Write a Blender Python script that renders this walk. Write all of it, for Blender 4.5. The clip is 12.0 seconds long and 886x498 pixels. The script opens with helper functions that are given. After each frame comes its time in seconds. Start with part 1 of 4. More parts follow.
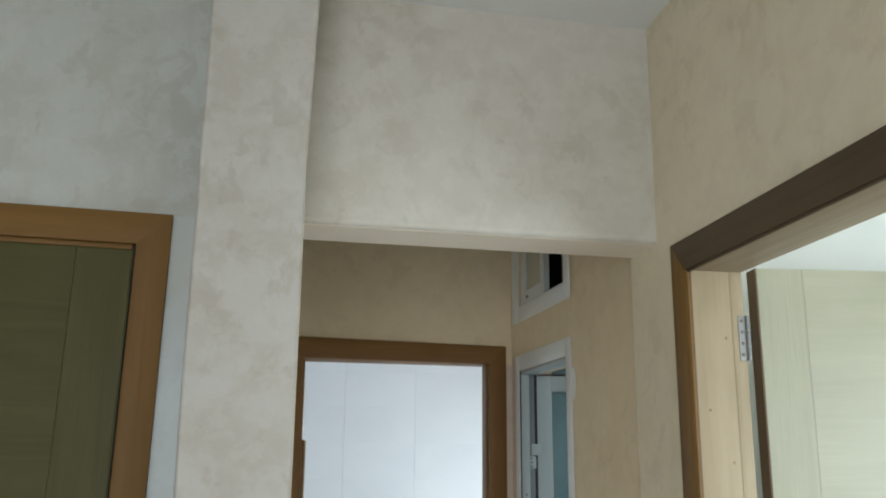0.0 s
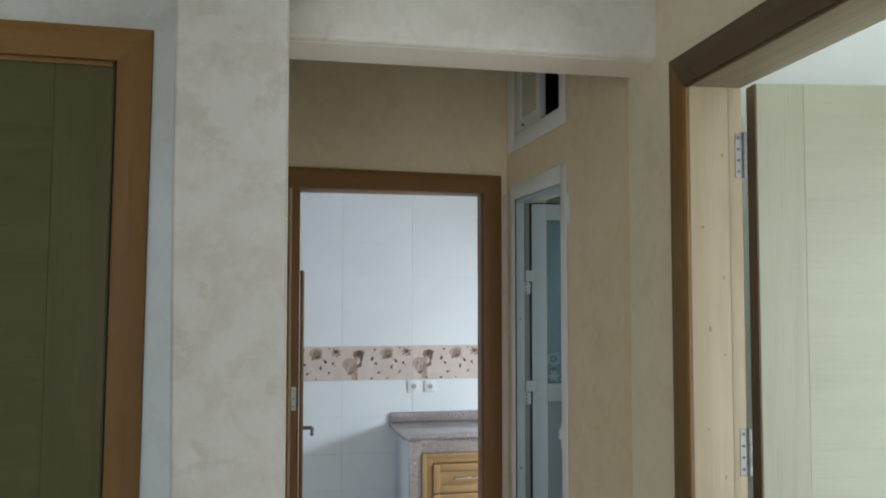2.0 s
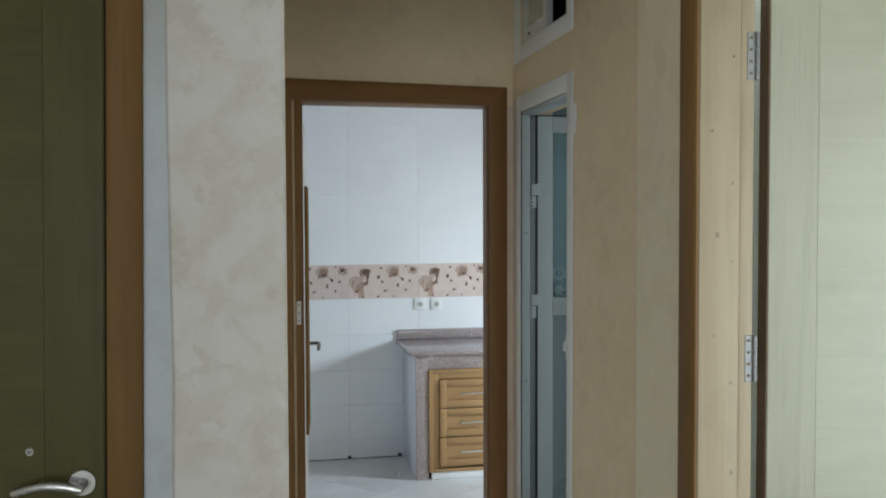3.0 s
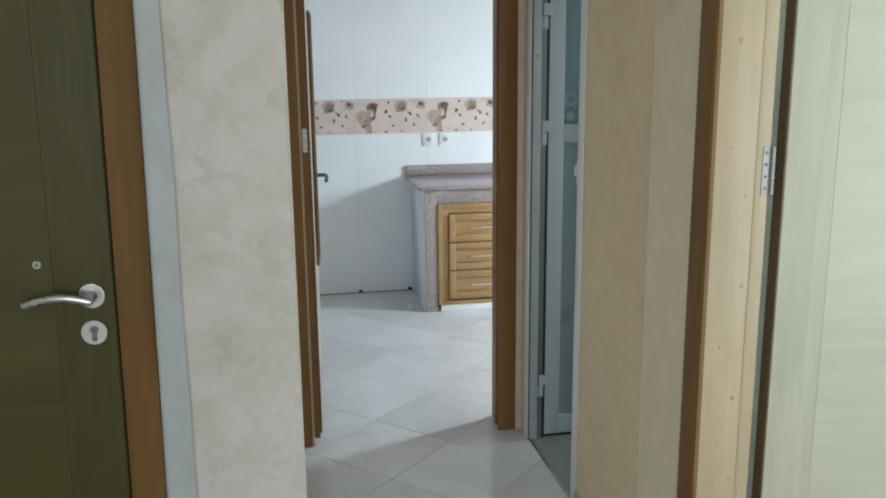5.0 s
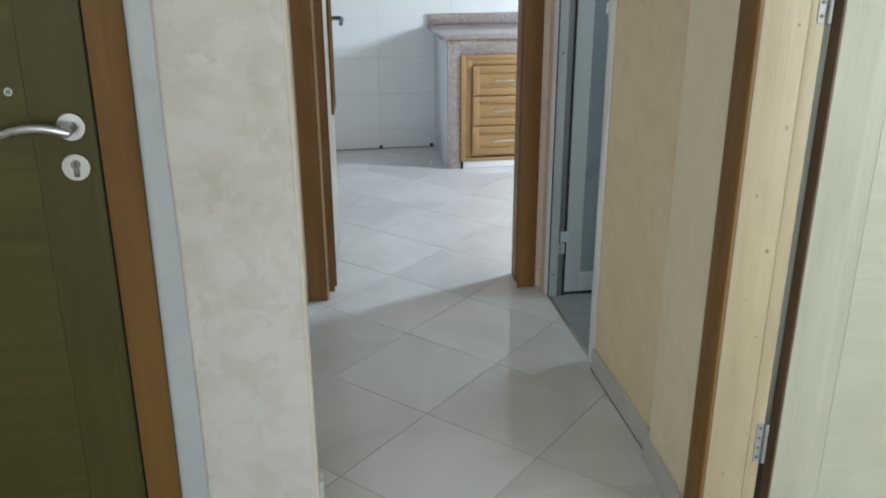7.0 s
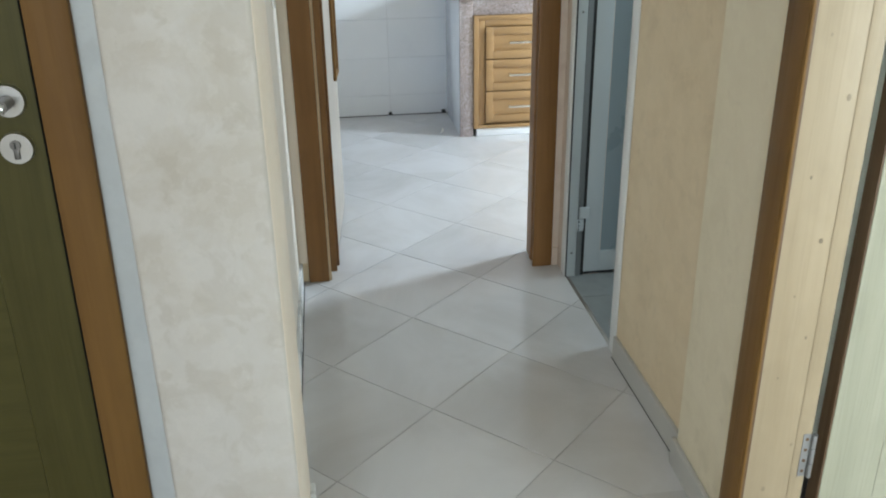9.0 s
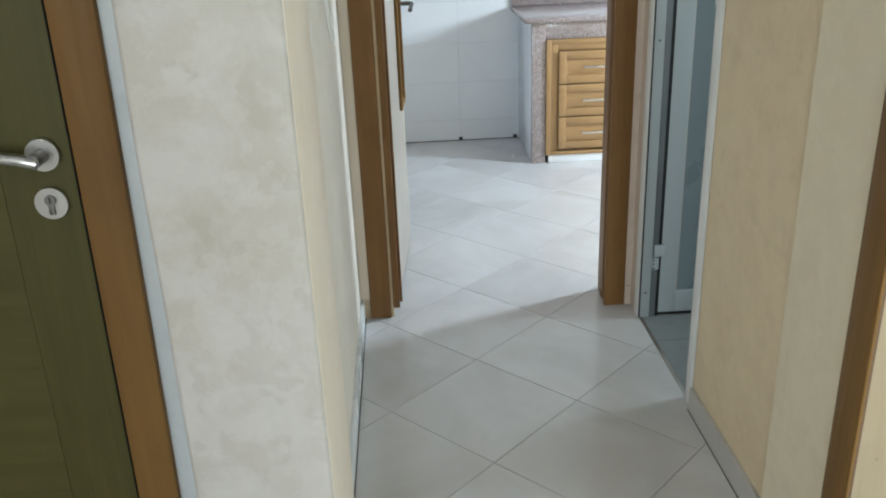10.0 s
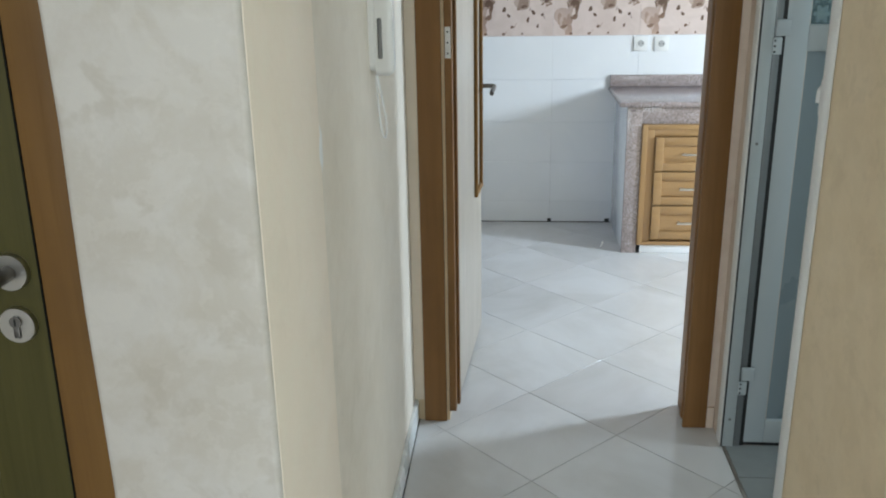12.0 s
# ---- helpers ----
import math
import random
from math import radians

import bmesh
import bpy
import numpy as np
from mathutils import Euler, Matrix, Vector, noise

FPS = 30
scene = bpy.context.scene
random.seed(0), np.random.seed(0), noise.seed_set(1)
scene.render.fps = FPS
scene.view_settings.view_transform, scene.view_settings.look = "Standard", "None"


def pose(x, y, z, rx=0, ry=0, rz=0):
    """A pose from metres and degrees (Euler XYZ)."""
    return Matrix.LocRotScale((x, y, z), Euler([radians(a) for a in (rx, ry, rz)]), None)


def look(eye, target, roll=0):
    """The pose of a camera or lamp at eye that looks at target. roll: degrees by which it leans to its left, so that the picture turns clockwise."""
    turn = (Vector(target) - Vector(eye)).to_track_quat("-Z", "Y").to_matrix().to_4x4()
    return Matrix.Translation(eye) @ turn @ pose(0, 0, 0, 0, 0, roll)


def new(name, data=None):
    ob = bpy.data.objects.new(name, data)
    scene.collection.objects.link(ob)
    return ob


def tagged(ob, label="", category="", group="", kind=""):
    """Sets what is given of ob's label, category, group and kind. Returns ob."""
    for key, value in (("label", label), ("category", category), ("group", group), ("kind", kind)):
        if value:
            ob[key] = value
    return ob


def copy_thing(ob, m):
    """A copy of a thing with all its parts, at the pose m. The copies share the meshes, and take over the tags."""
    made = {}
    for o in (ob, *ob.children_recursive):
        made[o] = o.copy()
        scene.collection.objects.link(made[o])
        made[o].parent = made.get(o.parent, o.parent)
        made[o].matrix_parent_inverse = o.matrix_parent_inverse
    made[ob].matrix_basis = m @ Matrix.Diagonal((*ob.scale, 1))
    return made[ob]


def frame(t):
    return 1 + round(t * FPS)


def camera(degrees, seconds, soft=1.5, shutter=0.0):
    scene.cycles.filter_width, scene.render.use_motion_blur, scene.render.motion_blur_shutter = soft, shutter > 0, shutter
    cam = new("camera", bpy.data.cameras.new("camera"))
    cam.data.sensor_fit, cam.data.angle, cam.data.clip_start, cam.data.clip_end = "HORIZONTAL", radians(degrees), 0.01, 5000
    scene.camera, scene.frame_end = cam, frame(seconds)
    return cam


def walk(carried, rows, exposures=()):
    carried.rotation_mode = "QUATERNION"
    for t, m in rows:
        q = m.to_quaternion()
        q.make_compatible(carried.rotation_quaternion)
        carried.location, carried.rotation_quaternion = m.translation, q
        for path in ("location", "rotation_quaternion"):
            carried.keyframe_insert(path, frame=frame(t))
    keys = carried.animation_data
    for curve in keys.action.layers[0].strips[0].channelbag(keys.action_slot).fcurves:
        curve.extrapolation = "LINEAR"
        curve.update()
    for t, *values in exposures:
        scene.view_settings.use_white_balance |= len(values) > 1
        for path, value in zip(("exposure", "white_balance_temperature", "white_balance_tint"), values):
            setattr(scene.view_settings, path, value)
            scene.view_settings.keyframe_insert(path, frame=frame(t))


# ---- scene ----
cam = camera(54.3, 12.0, soft=2.0)
PATH = [
    (0, (-1.0, -3.418, 1.695), (-0.607, -1.513, 2.159), 0.5),
    (0.5, (-0.998, -3.405, 1.68), (-0.591, -1.477, 2.025), 0.2),
    (1, (-0.994, -3.401, 1.672), (-0.582, -1.461, 1.935), 0.1),
    (1.5, (-0.986, -3.395, 1.66), (-0.574, -1.447, 1.85), 0.0),
    (2, (-0.982, -3.391, 1.646), (-0.572, -1.436, 1.751), 0.0),
    (2.5, (-0.981, -3.381, 1.63), (-0.575, -1.422, 1.649), -0.3),
    (3, (-0.965, -3.361, 1.608), (-0.572, -1.401, 1.537), -0.2),
    (5, (-0.954, -3.317, 1.531), (-0.593, -1.396, 1.108), -0.6),
    (5.5, (-0.936, -3.296, 1.507), (-0.588, -1.39, 1.011), -0.9),
    (6, (-0.923, -3.26, 1.487), (-0.586, -1.372, 0.92), -0.5),
    (6.5, (-0.917, -3.222, 1.462), (-0.6, -1.354, 0.823), -0.2),
    (7, (-0.899, -3.188, 1.439), (-0.616, -1.344, 0.718), -0.3),
    (9, (-0.836, -2.955, 1.398), (-0.597, -1.137, 0.6), -0.9),
    (9.5, (-0.838, -2.889, 1.413), (-0.664, -1.061, 0.62), -2.2),
    (10, (-0.787, -2.818, 1.42), (-0.718, -0.97, 0.659), -2.3),
    (10.5, (-0.709, -2.762, 1.433), (-0.744, -0.897, 0.711), -1.4),
    (11, (-0.659, -2.736, 1.439), (-0.779, -0.865, 0.743), -1.0),
    (11.5, (-0.644, -2.683, 1.441), (-0.805, -0.801, 0.783), -1.0),
    (12, (-0.657, -2.571, 1.464), (-0.822, -0.679, 0.837), -1.0),
]
walk(cam, [(t, look(eye, target, roll)) for t, eye, target, roll in PATH],
     exposures=[(0, 0.08), (0.5, -0.06), (1.2, -0.14), (2.5, -0.28), (3.2, -0.19), (5.0, 0.02), (6.5, 0.11), (9.5, 0.40), (12.0, 0.26)])

# ---------------------------------------------------------------- world and large lights
world = bpy.data.worlds.new("daylight")
scene.world = world
world.use_nodes = True
_wn = world.node_tree.nodes
_sky = _wn.new("ShaderNodeTexSky")
_sky.sky_type = 'NISHITA'
_sky.sun_disc = False
_sky.sun_elevation = radians(40)
_sky.sun_rotation = radians(150)
world.node_tree.links.new(_sky.outputs[0], _wn["Background"].inputs[0])
_wn["Background"].inputs[1].default_value = 0.08


def window_light(name, eye, target, w, h, watts, col):
    """Daylight that enters through one window opening."""
    d = bpy.data.lights.new(name, 'AREA')
    d.shape, d.size, d.size_y, d.energy, d.color = 'RECTANGLE', w, h, watts, col
    ob = new(name, d)
    ob.matrix_world = look(eye, target)
    return ob


SKYCOL = (0.70, 0.86, 1.0)
window_light("kitchen_daylight", (1.90, 0.95, 1.40), (0.9, 0.90, 0.62), 0.26, 0.40, 64, SKYCOL)
window_light("room_daylight", (1.95, -4.25, 1.15), (1.5, -2.0, 1.20), 1.7, 2.0, 66, (0.84, 0.97, 1.0))
# Unseen window behind the viewpoint, assumed so that the foyer walls are lit.
window_light("foyer_fill_light", (-1.60, -5.20, 1.5), (-0.85, -2.6, 1.4), 1.3, 1.4, 39, (0.84, 0.945, 1.0))
window_light("bathroom_daylight", (1.47, -0.27, 1.55), (0.0, -0.60, 0.70), 0.40, 0.60, 9, (0.78, 0.94, 1.0))


# ---------------------------------------------------------------- materials
def nodes_of(name):
    m = bpy.data.materials.new(name)
    m.use_nodes = True
    t = m.node_tree
    return m, t, t.nodes["Principled BSDF"]


def tex_coord(t, scale=(1, 1, 1), rot=(0, 0, 0)):
    c = t.nodes.new("ShaderNodeTexCoord")
    g = t.nodes.new("ShaderNodeMapping")
    g.inputs["Scale"].default_value = scale
    g.inputs["Rotation"].default_value = rot
    t.links.new(c.outputs["Object"], g.inputs[0])
    return g.outputs[0]


def noise_tex(t, co, scale, detail=4, rough=0.55, dist=0.0):
    n = t.nodes.new("ShaderNodeTexNoise")
    n.inputs["Scale"].default_value = scale
    n.inputs["Detail"].default_value = detail
    n.inputs["Roughness"].default_value = rough
    n.inputs["Distortion"].default_value = dist
    t.links.new(co, n.inputs["Vector"])
    return n.outputs["Fac"]


def ramp(t, fac, stops):
    r = t.nodes.new("ShaderNodeValToRGB")
    e = r.color_ramp.elements
    while len(e) < len(stops):
        e.new(0.5)
    for el, (p, c) in zip(e, stops):
        el.position = p
        el.color = (*c, 1) if len(c) == 3 else c
    t.links.new(fac, r.inputs[0])
    return r.outputs[0]


def mix(t, a, b, fac, mode='MIX'):
    m = t.nodes.new("ShaderNodeMix")
    m.data_type, m.blend_type = 'RGBA', mode
    for sock, v in ((m.inputs[0], fac), (m.inputs[6], a), (m.inputs[7], b)):
        if isinstance(v, bpy.types.NodeSocket):
            t.links.new(v, sock)
        elif isinstance(v, tuple):
            sock.default_value = (*v, 1)
        else:
            sock.default_value = v
    return m.outputs[2]


def bump(t, b, height, strength, dist=0.002):
    n = t.nodes.new("ShaderNodeBump")
    n.inputs["Strength"].default_value = strength
    n.inputs["Distance"].default_value = dist
    t.links.new(height, n.inputs["Height"])
    t.links.new(n.outputs[0], b.inputs["Normal"])


def g3(v):
    return (v, v, v)


def plaster(name, base, patch, amount=0.5, rough=0.6):
    """Trowelled decorative plaster: cloudy patches with crisp trowel edges, fine grain."""
    m, t, b = nodes_of(name)
    co = tex_coord(t)
    n1 = noise_tex(t, co, 9.0, 6, 0.62, 0.25)
    n2 = noise_tex(t, co, 1.3, 3)
    n3 = noise_tex(t, co, 90, 3)
    n4 = noise_tex(t, co, 16.0, 5, 0.65, 0.25)
    f1 = ramp(t, n1, [(0.43, g3(0)), (0.52, g3(0.6)), (0.60, g3(1)), (0.70, g3(0.5))])
    f4 = ramp(t, n4, [(0.50, g3(0)), (0.55, g3(1)), (0.68, g3(0.4))])
    spread = ramp(t, n2, [(0.38, g3(0.25)), (0.60, g3(1))])
    c = mix(t, base, patch, mix(t, g3(0), mix(t, f1, spread, 1.0, 'MULTIPLY'), amount))
    pale = tuple(min(0.85, v * 1.10) for v in base)
    c = mix(t, c, pale, mix(t, g3(0), f4, amount * 0.5))
    dark = tuple(v * 0.9 for v in patch)
    n5 = noise_tex(t, co, 11.0, 4, 0.6, 0.5)
    mark = mix(t, ramp(t, n5, [(0.56, g3(0)), (0.62, g3(1))]), spread, 1.0, 'MULTIPLY')
    c = mix(t, c, dark, mix(t, g3(0), mark, amount * 0.75))
    c = mix(t, c, dark, mix(t, g3(0), ramp(t, n2, [(0.45, g3(0)), (0.75, g3(1))]), 0.3))
    t.links.new(c, b.inputs["Base Color"])
    r = ramp(t, n1, [(0.3, g3(rough - 0.12)), (0.7, g3(rough + 0.1))])
    t.links.new(r, b.inputs["Roughness"])
    b.inputs["Specular IOR Level"].default_value = 0.3
    h = mix(t, mix(t, n1, n4, 0.5), n3, 0.12)
    bump(t, b, h, 0.35, 0.006)
    return m


def paint(name, col, rough=0.5, var=0.06, metal=0.0, grain=60, strength=0.1):
    m, t, b = nodes_of(name)
    co = tex_coord(t)
    n1, n2 = noise_tex(t, co, 3.0, 4), noise_tex(t, co, grain, 3)
    lo = tuple(v * (1 - var * 1.6) for v in col)
    c = mix(t, lo, col, ramp(t, n1, [(0.3, g3(0)), (0.65, g3(1))]))
    t.links.new(c, b.inputs["Base Color"])
    t.links.new(ramp(t, n1, [(0.3, g3(max(0.03, rough - 0.07))), (0.7, g3(min(1, rough + 0.07)))]), b.inputs["Roughness"])
    b.inputs["Metallic"].default_value = metal
    bump(t, b, n2, strength, 0.001)
    return m


def wood(name, light, dark, scale=1.0, rough=0.45, axis='Z', coat=0.0, grain=0.5, spec=0.5):
    """Sawn or veneered wood, grain along the given axis."""
    m, t, b = nodes_of(name)
    s = {'Z': (9, 9, 0.55), 'X': (0.55, 9, 9), 'Y': (9, 0.55, 9)}[axis]
    co = tex_coord(t, tuple(v * scale for v in s))
    fine = tex_coord(t, tuple(v * scale * (9 if v > 1 else 3) for v in s))
    n1 = noise_tex(t, co, 1.6, 6, 0.6, 1.0)
    n2 = noise_tex(t, fine, 2.0, 5, 0.65)
    n3 = noise_tex(t, tex_coord(t), 1.7, 3)
    c = mix(t, dark, light, ramp(t, n1, [(0.30, g3(0)), (0.68, g3(1))]))
    streak = tuple(v * 0.72 for v in dark)
    c = mix(t, c, streak, mix(t, g3(0), ramp(t, n2, [(0.52, g3(0)), (0.75, g3(1))]), grain))
    n4 = noise_tex(t, tex_coord(t, tuple(0.6 if v < 1 else 1.0 for v in s)), 6.0, 4, 0.6)
    c = mix(t, c, tuple(v * 0.85 for v in light), mix(t, g3(0), ramp(t, n3, [(0.4, g3(0)), (0.7, g3(1))]), 0.5))
    c = mix(t, c, tuple(v * 0.8 for v in dark), mix(t, g3(0), ramp(t, n4, [(0.50, g3(0)), (0.72, g3(1))]), 0.35))
    t.links.new(c, b.inputs["Base Color"])
    t.links.new(ramp(t, n2, [(0.3, g3(rough - 0.08)), (0.7, g3(rough + 0.1))]), b.inputs["Roughness"])
    b.inputs["Coat Weight"].default_value = coat
    b.inputs["Specular IOR Level"].default_value = spec
    b.inputs["Coat Roughness"].default_value = 0.25
    bump(t, b, n2, 0.25, 0.0015)
    return m


def gloss_tile(name, col, vein, rough=0.12, per_piece=0.05, scale=2.2):
    """Glazed ceramic with faint clouds, and a little difference from piece to piece."""
    m, t, b = nodes_of(name)
    co = tex_coord(t)
    info = t.nodes.new("ShaderNodeObjectInfo")
    off = t.nodes.new("ShaderNodeVectorMath")
    off.operation = 'ADD'
    sc = t.nodes.new("ShaderNodeVectorMath")
    sc.operation = 'SCALE'
    sc.inputs[0].default_value = (7, 3, 5)
    t.links.new(info.outputs["Random"], sc.inputs["Scale"])
    t.links.new(co, off.inputs[0])
    t.links.new(sc.outputs[0], off.inputs[1])
    n1 = noise_tex(t, off.outputs[0], scale, 6, 0.6, 0.8)
    n2 = noise_tex(t, off.outputs[0], 14, 4)
    c = mix(t, vein, col, ramp(t, n1, [(0.33, g3(0)), (0.62, g3(1))]))
    hv = t.nodes.new("ShaderNodeHueSaturation")
    mp = t.nodes.new("ShaderNodeMapRange")
    mp.inputs[3].default_value, mp.inputs[4].default_value = 1 - per_piece, 1 + per_piece * 0.3
    t.links.new(info.outputs["Random"], mp.inputs[0])
    t.links.new(mp.outputs[0], hv.inputs["Value"])
    t.links.new(c, hv.inputs["Color"])
    t.links.new(hv.outputs[0], b.inputs["Base Color"])
    t.links.new(ramp(t, n2, [(0.35, g3(rough * 0.8)), (0.7, g3(rough * 1.7))]), b.inputs["Roughness"])
    bump(t, b, n1, 0.04, 0.002)
    return m


def granite(name):
    m, t, b = nodes_of(name)
    co = tex_coord(t)
    v = t.nodes.new("ShaderNodeTexVoronoi")
    v.inputs["Scale"].default_value = 250
    t.links.new(co, v.inputs["Vector"])
    n1, n2 = noise_tex(t, co, 150, 5, 0.7), noise_tex(t, co, 9, 4)
    sp = t.nodes.new("ShaderNodeSeparateColor")
    t.links.new(v.outputs["Color"], sp.inputs[0])
    c = ramp(t, sp.outputs[0], [(0.08, (0.15, 0.125, 0.13)), (0.25, (0.28, 0.23, 0.225)), (0.6, (0.36, 0.30, 0.295)), (0.9, (0.47, 0.42, 0.425))])
    c = mix(t, c, (0.12, 0.10, 0.10), mix(t, g3(0), ramp(t, n1, [(0.55, g3(0)), (0.66, g3(1))]), 0.75))
    c = mix(t, c, (0.40, 0.31, 0.285), mix(t, g3(0), n2, 0.35))
    t.links.new(c, b.inputs["Base Color"])
    b.inputs["Roughness"].default_value = 0.16
    return m


M_GREY = plaster("plaster_greige", (0.590, 0.560, 0.525), (0.485, 0.435, 0.365), 0.64)
M_GREYWALL = plaster("plaster_grey_green", (0.54, 0.55, 0.52), (0.465, 0.445, 0.39), 0.62)
M_LINTEL = plaster("plaster_lintel", (0.66, 0.615, 0.555), (0.55, 0.49, 0.41), 0.65)
M_OCHRE = plaster("plaster_ochre", (0.755, 0.615, 0.425), (0.68, 0.54, 0.36), 0.5)
M_SAND = plaster("plaster_sand", (0.79, 0.695, 0.525), (0.69, 0.595, 0.43), 0.5)
M_CREAM = plaster("plaster_cream", (0.87, 0.765, 0.65), (0.82, 0.72, 0.60), 0.25)
M_HALL = plaster("plaster_hall_cream", (0.74, 0.675, 0.585), (0.655, 0.585, 0.485), 0.35)
M_SKIM = plaster("skim_coat", (0.62, 0.65, 0.66), (0.55, 0.575, 0.58), 0.4, 0.7)


def thin_out(m, under, z0, z1):
    """The coat wears thin between two heights, ragged, and lets the plaster under it show."""
    t = m.node_tree
    b = t.nodes["Principled BSDF"]
    co = tex_coord(t)
    sep = t.nodes.new("ShaderNodeSeparateXYZ")
    t.links.new(co, sep.inputs[0])
    mp = t.nodes.new("ShaderNodeMapRange")
    mp.inputs[1].default_value, mp.inputs[2].default_value = z0, z1
    t.links.new(sep.outputs[2], mp.inputs[0])
    f = mix(t, mp.outputs[0], noise_tex(t, co, 14.0, 5, 0.6), 0.35)
    f = ramp(t, f, [(0.30, g3(0)), (0.62, g3(1))])
    t.links.new(mix(t, b.inputs["Base Color"].links[0].from_socket, under, f), b.inputs["Base Color"])


thin_out(M_SKIM, (0.52, 0.53, 0.50), 1.75, 2.20)
M_WHITE = paint("white_emulsion", (0.80, 0.80, 0.79), 0.7, 0.03)
M_ROOM = paint("room_white_wall", (0.86, 0.88, 0.87), 0.6, 0.04)
M_FLOOR = gloss_tile("floor_tile_glaze", (0.635, 0.625, 0.622), (0.55, 0.533, 0.52), 0.12, 0.05)
M_BATHFLOOR = gloss_tile("bath_floor_glaze", (0.25, 0.265, 0.265), (0.22, 0.235, 0.235), 0.35, 0.03)


def grout(name):
    """Uneven grout, pale where wiped and brown where soiled."""
    m, t, b = nodes_of(name)
    co = tex_coord(t)
    n1, n2 = noise_tex(t, co, 1.6, 3, 0.5), noise_tex(t, co, 60, 3)
    c = ramp(t, n1, [(0.42, (0.55, 0.545, 0.535)), (0.53, (0.40, 0.38, 0.355)), (0.63, (0.12, 0.10, 0.085))])
    t.links.new(mix(t, c, (0.30, 0.28, 0.25), mix(t, g3(0), n2, 0.3)), b.inputs["Base Color"])
    b.inputs["Roughness"].default_value = 0.85
    bump(t, b, n2, 0.3, 0.001)
    return m


M_GROUT = grout("grey_grout")
M_WTILE = gloss_tile("white_wall_glaze", (0.80, 0.815, 0.84), (0.77, 0.785, 0.815), 0.10, 0.015)
M_WGROUT = paint("pale_grout", (0.70, 0.71, 0.72), 0.85, 0.1)
M_SKIRT = paint("skirting_glaze", (0.53, 0.515, 0.485), 0.55, 0.05, 0, 40, 0.03)
M_SKIRTPALE = paint("white_skirting_glaze", (0.72, 0.735, 0.73), 0.3, 0.05, 0, 40, 0.03)
M_BLUSH = plaster("plaster_blush", (0.66, 0.55, 0.46), (0.55, 0.42, 0.33), 0.5)
M_DECOR = gloss_tile("decor_glaze", (0.68, 0.565, 0.525), (0.60, 0.485, 0.445), 0.16, 0.02, 9)
M_BTILE = gloss_tile("bath_wall_glaze", (0.21, 0.275, 0.295), (0.18, 0.24, 0.26), 0.15, 0.04)
M_ORNAMENT = gloss_tile("ornament_tile_glaze", (0.14, 0.185, 0.20), (0.10, 0.14, 0.15), 0.15, 0.03, 14)
M_BATHINK = paint("pale_ornament_print", (0.27, 0.33, 0.345), 0.3)
M_INK1 = paint("brown_flower_print", (0.32, 0.20, 0.15), 0.2, 0.5)
M_INK2 = paint("tan_flower_print", (0.47, 0.325, 0.265), 0.2, 0.4)
M_INK4 = paint("pale_tan_petal_print", (0.565, 0.425, 0.365), 0.2, 0.25)
M_INK3 = paint("dark_flower_print", (0.16, 0.10, 0.08), 0.2, 0.2)
M_GRANITE = granite("pink_granite")
M_CASING = wood("brown_casing_wood", (0.236, 0.125, 0.035), (0.150, 0.074, 0.020), 0.6, 0.55, grain=0.3, spec=0.25)
M_KITCHENWOOD = wood("chestnut_casing_wood", (0.262, 0.130, 0.044), (0.165, 0.078, 0.025), 0.6, 0.5, grain=0.35, spec=0.3)
M_KITCHENWOOD_H = wood("chestnut_casing_wood_across", (0.262, 0.130, 0.044), (0.165, 0.078, 0.025), 0.6, 0.5, 'X', grain=0.35, spec=0.3)
M_CASING_H = wood("brown_casing_wood_across", (0.236, 0.125, 0.035), (0.150, 0.074, 0.020), 0.6, 0.55, 'X', grain=0.3, spec=0.25)
# Head board of the side-room casing, set darker than its uprights.
M_CASING_Y = wood("darker_head_casing_wood", (0.125, 0.083, 0.045), (0.085, 0.055, 0.03), 0.6, 0.55, 'Y', grain=0.3, spec=0.25)
M_PINE = wood("pale_pine", (0.47, 0.37, 0.245), (0.385, 0.295, 0.185), 0.7, 0.45, grain=0.3)
# Head lining's pine, darkened for its brown tint and the shade there.
M_PINE_Y = wood("darkened_pine_along", (0.35, 0.27, 0.18), (0.25, 0.18, 0.11), 0.7, 0.45, 'Y', grain=0.18)
M_OLIVE = wood("olive_veneer", (0.091, 0.080, 0.023), (0.064, 0.055, 0.014), 1.3, 0.5, coat=0.0, grain=0.35, spec=0.25)
M_OLIVE_H = wood("olive_veneer_across", (0.091, 0.080, 0.023), (0.064, 0.055, 0.014), 1.3, 0.5, 'X', coat=0.0, grain=0.35, spec=0.25)
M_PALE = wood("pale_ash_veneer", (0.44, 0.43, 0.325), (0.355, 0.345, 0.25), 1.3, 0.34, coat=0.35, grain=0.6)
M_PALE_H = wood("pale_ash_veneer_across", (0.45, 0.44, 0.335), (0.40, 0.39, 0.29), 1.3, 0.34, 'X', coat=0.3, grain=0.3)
M_LEAFW = wood("bleached_veneer", (0.47, 0.42, 0.355), (0.40, 0.355, 0.295), 1.3, 0.36, coat=0.15, grain=0.25)
M_LEAFEDGE = wood("dark_edge_wood", (0.16, 0.09, 0.045), (0.10, 0.055, 0.028), 0.6, 0.5)
M_OAK = wood("honey_oak", (0.40, 0.235, 0.098), (0.30, 0.165, 0.062), 1.1, 0.38, 'X', coat=0.3, grain=0.35)
M_OAK_V = wood("honey_oak_upright", (0.40, 0.235, 0.098), (0.30, 0.165, 0.062), 1.1, 0.38, 'Z', coat=0.3, grain=0.35)
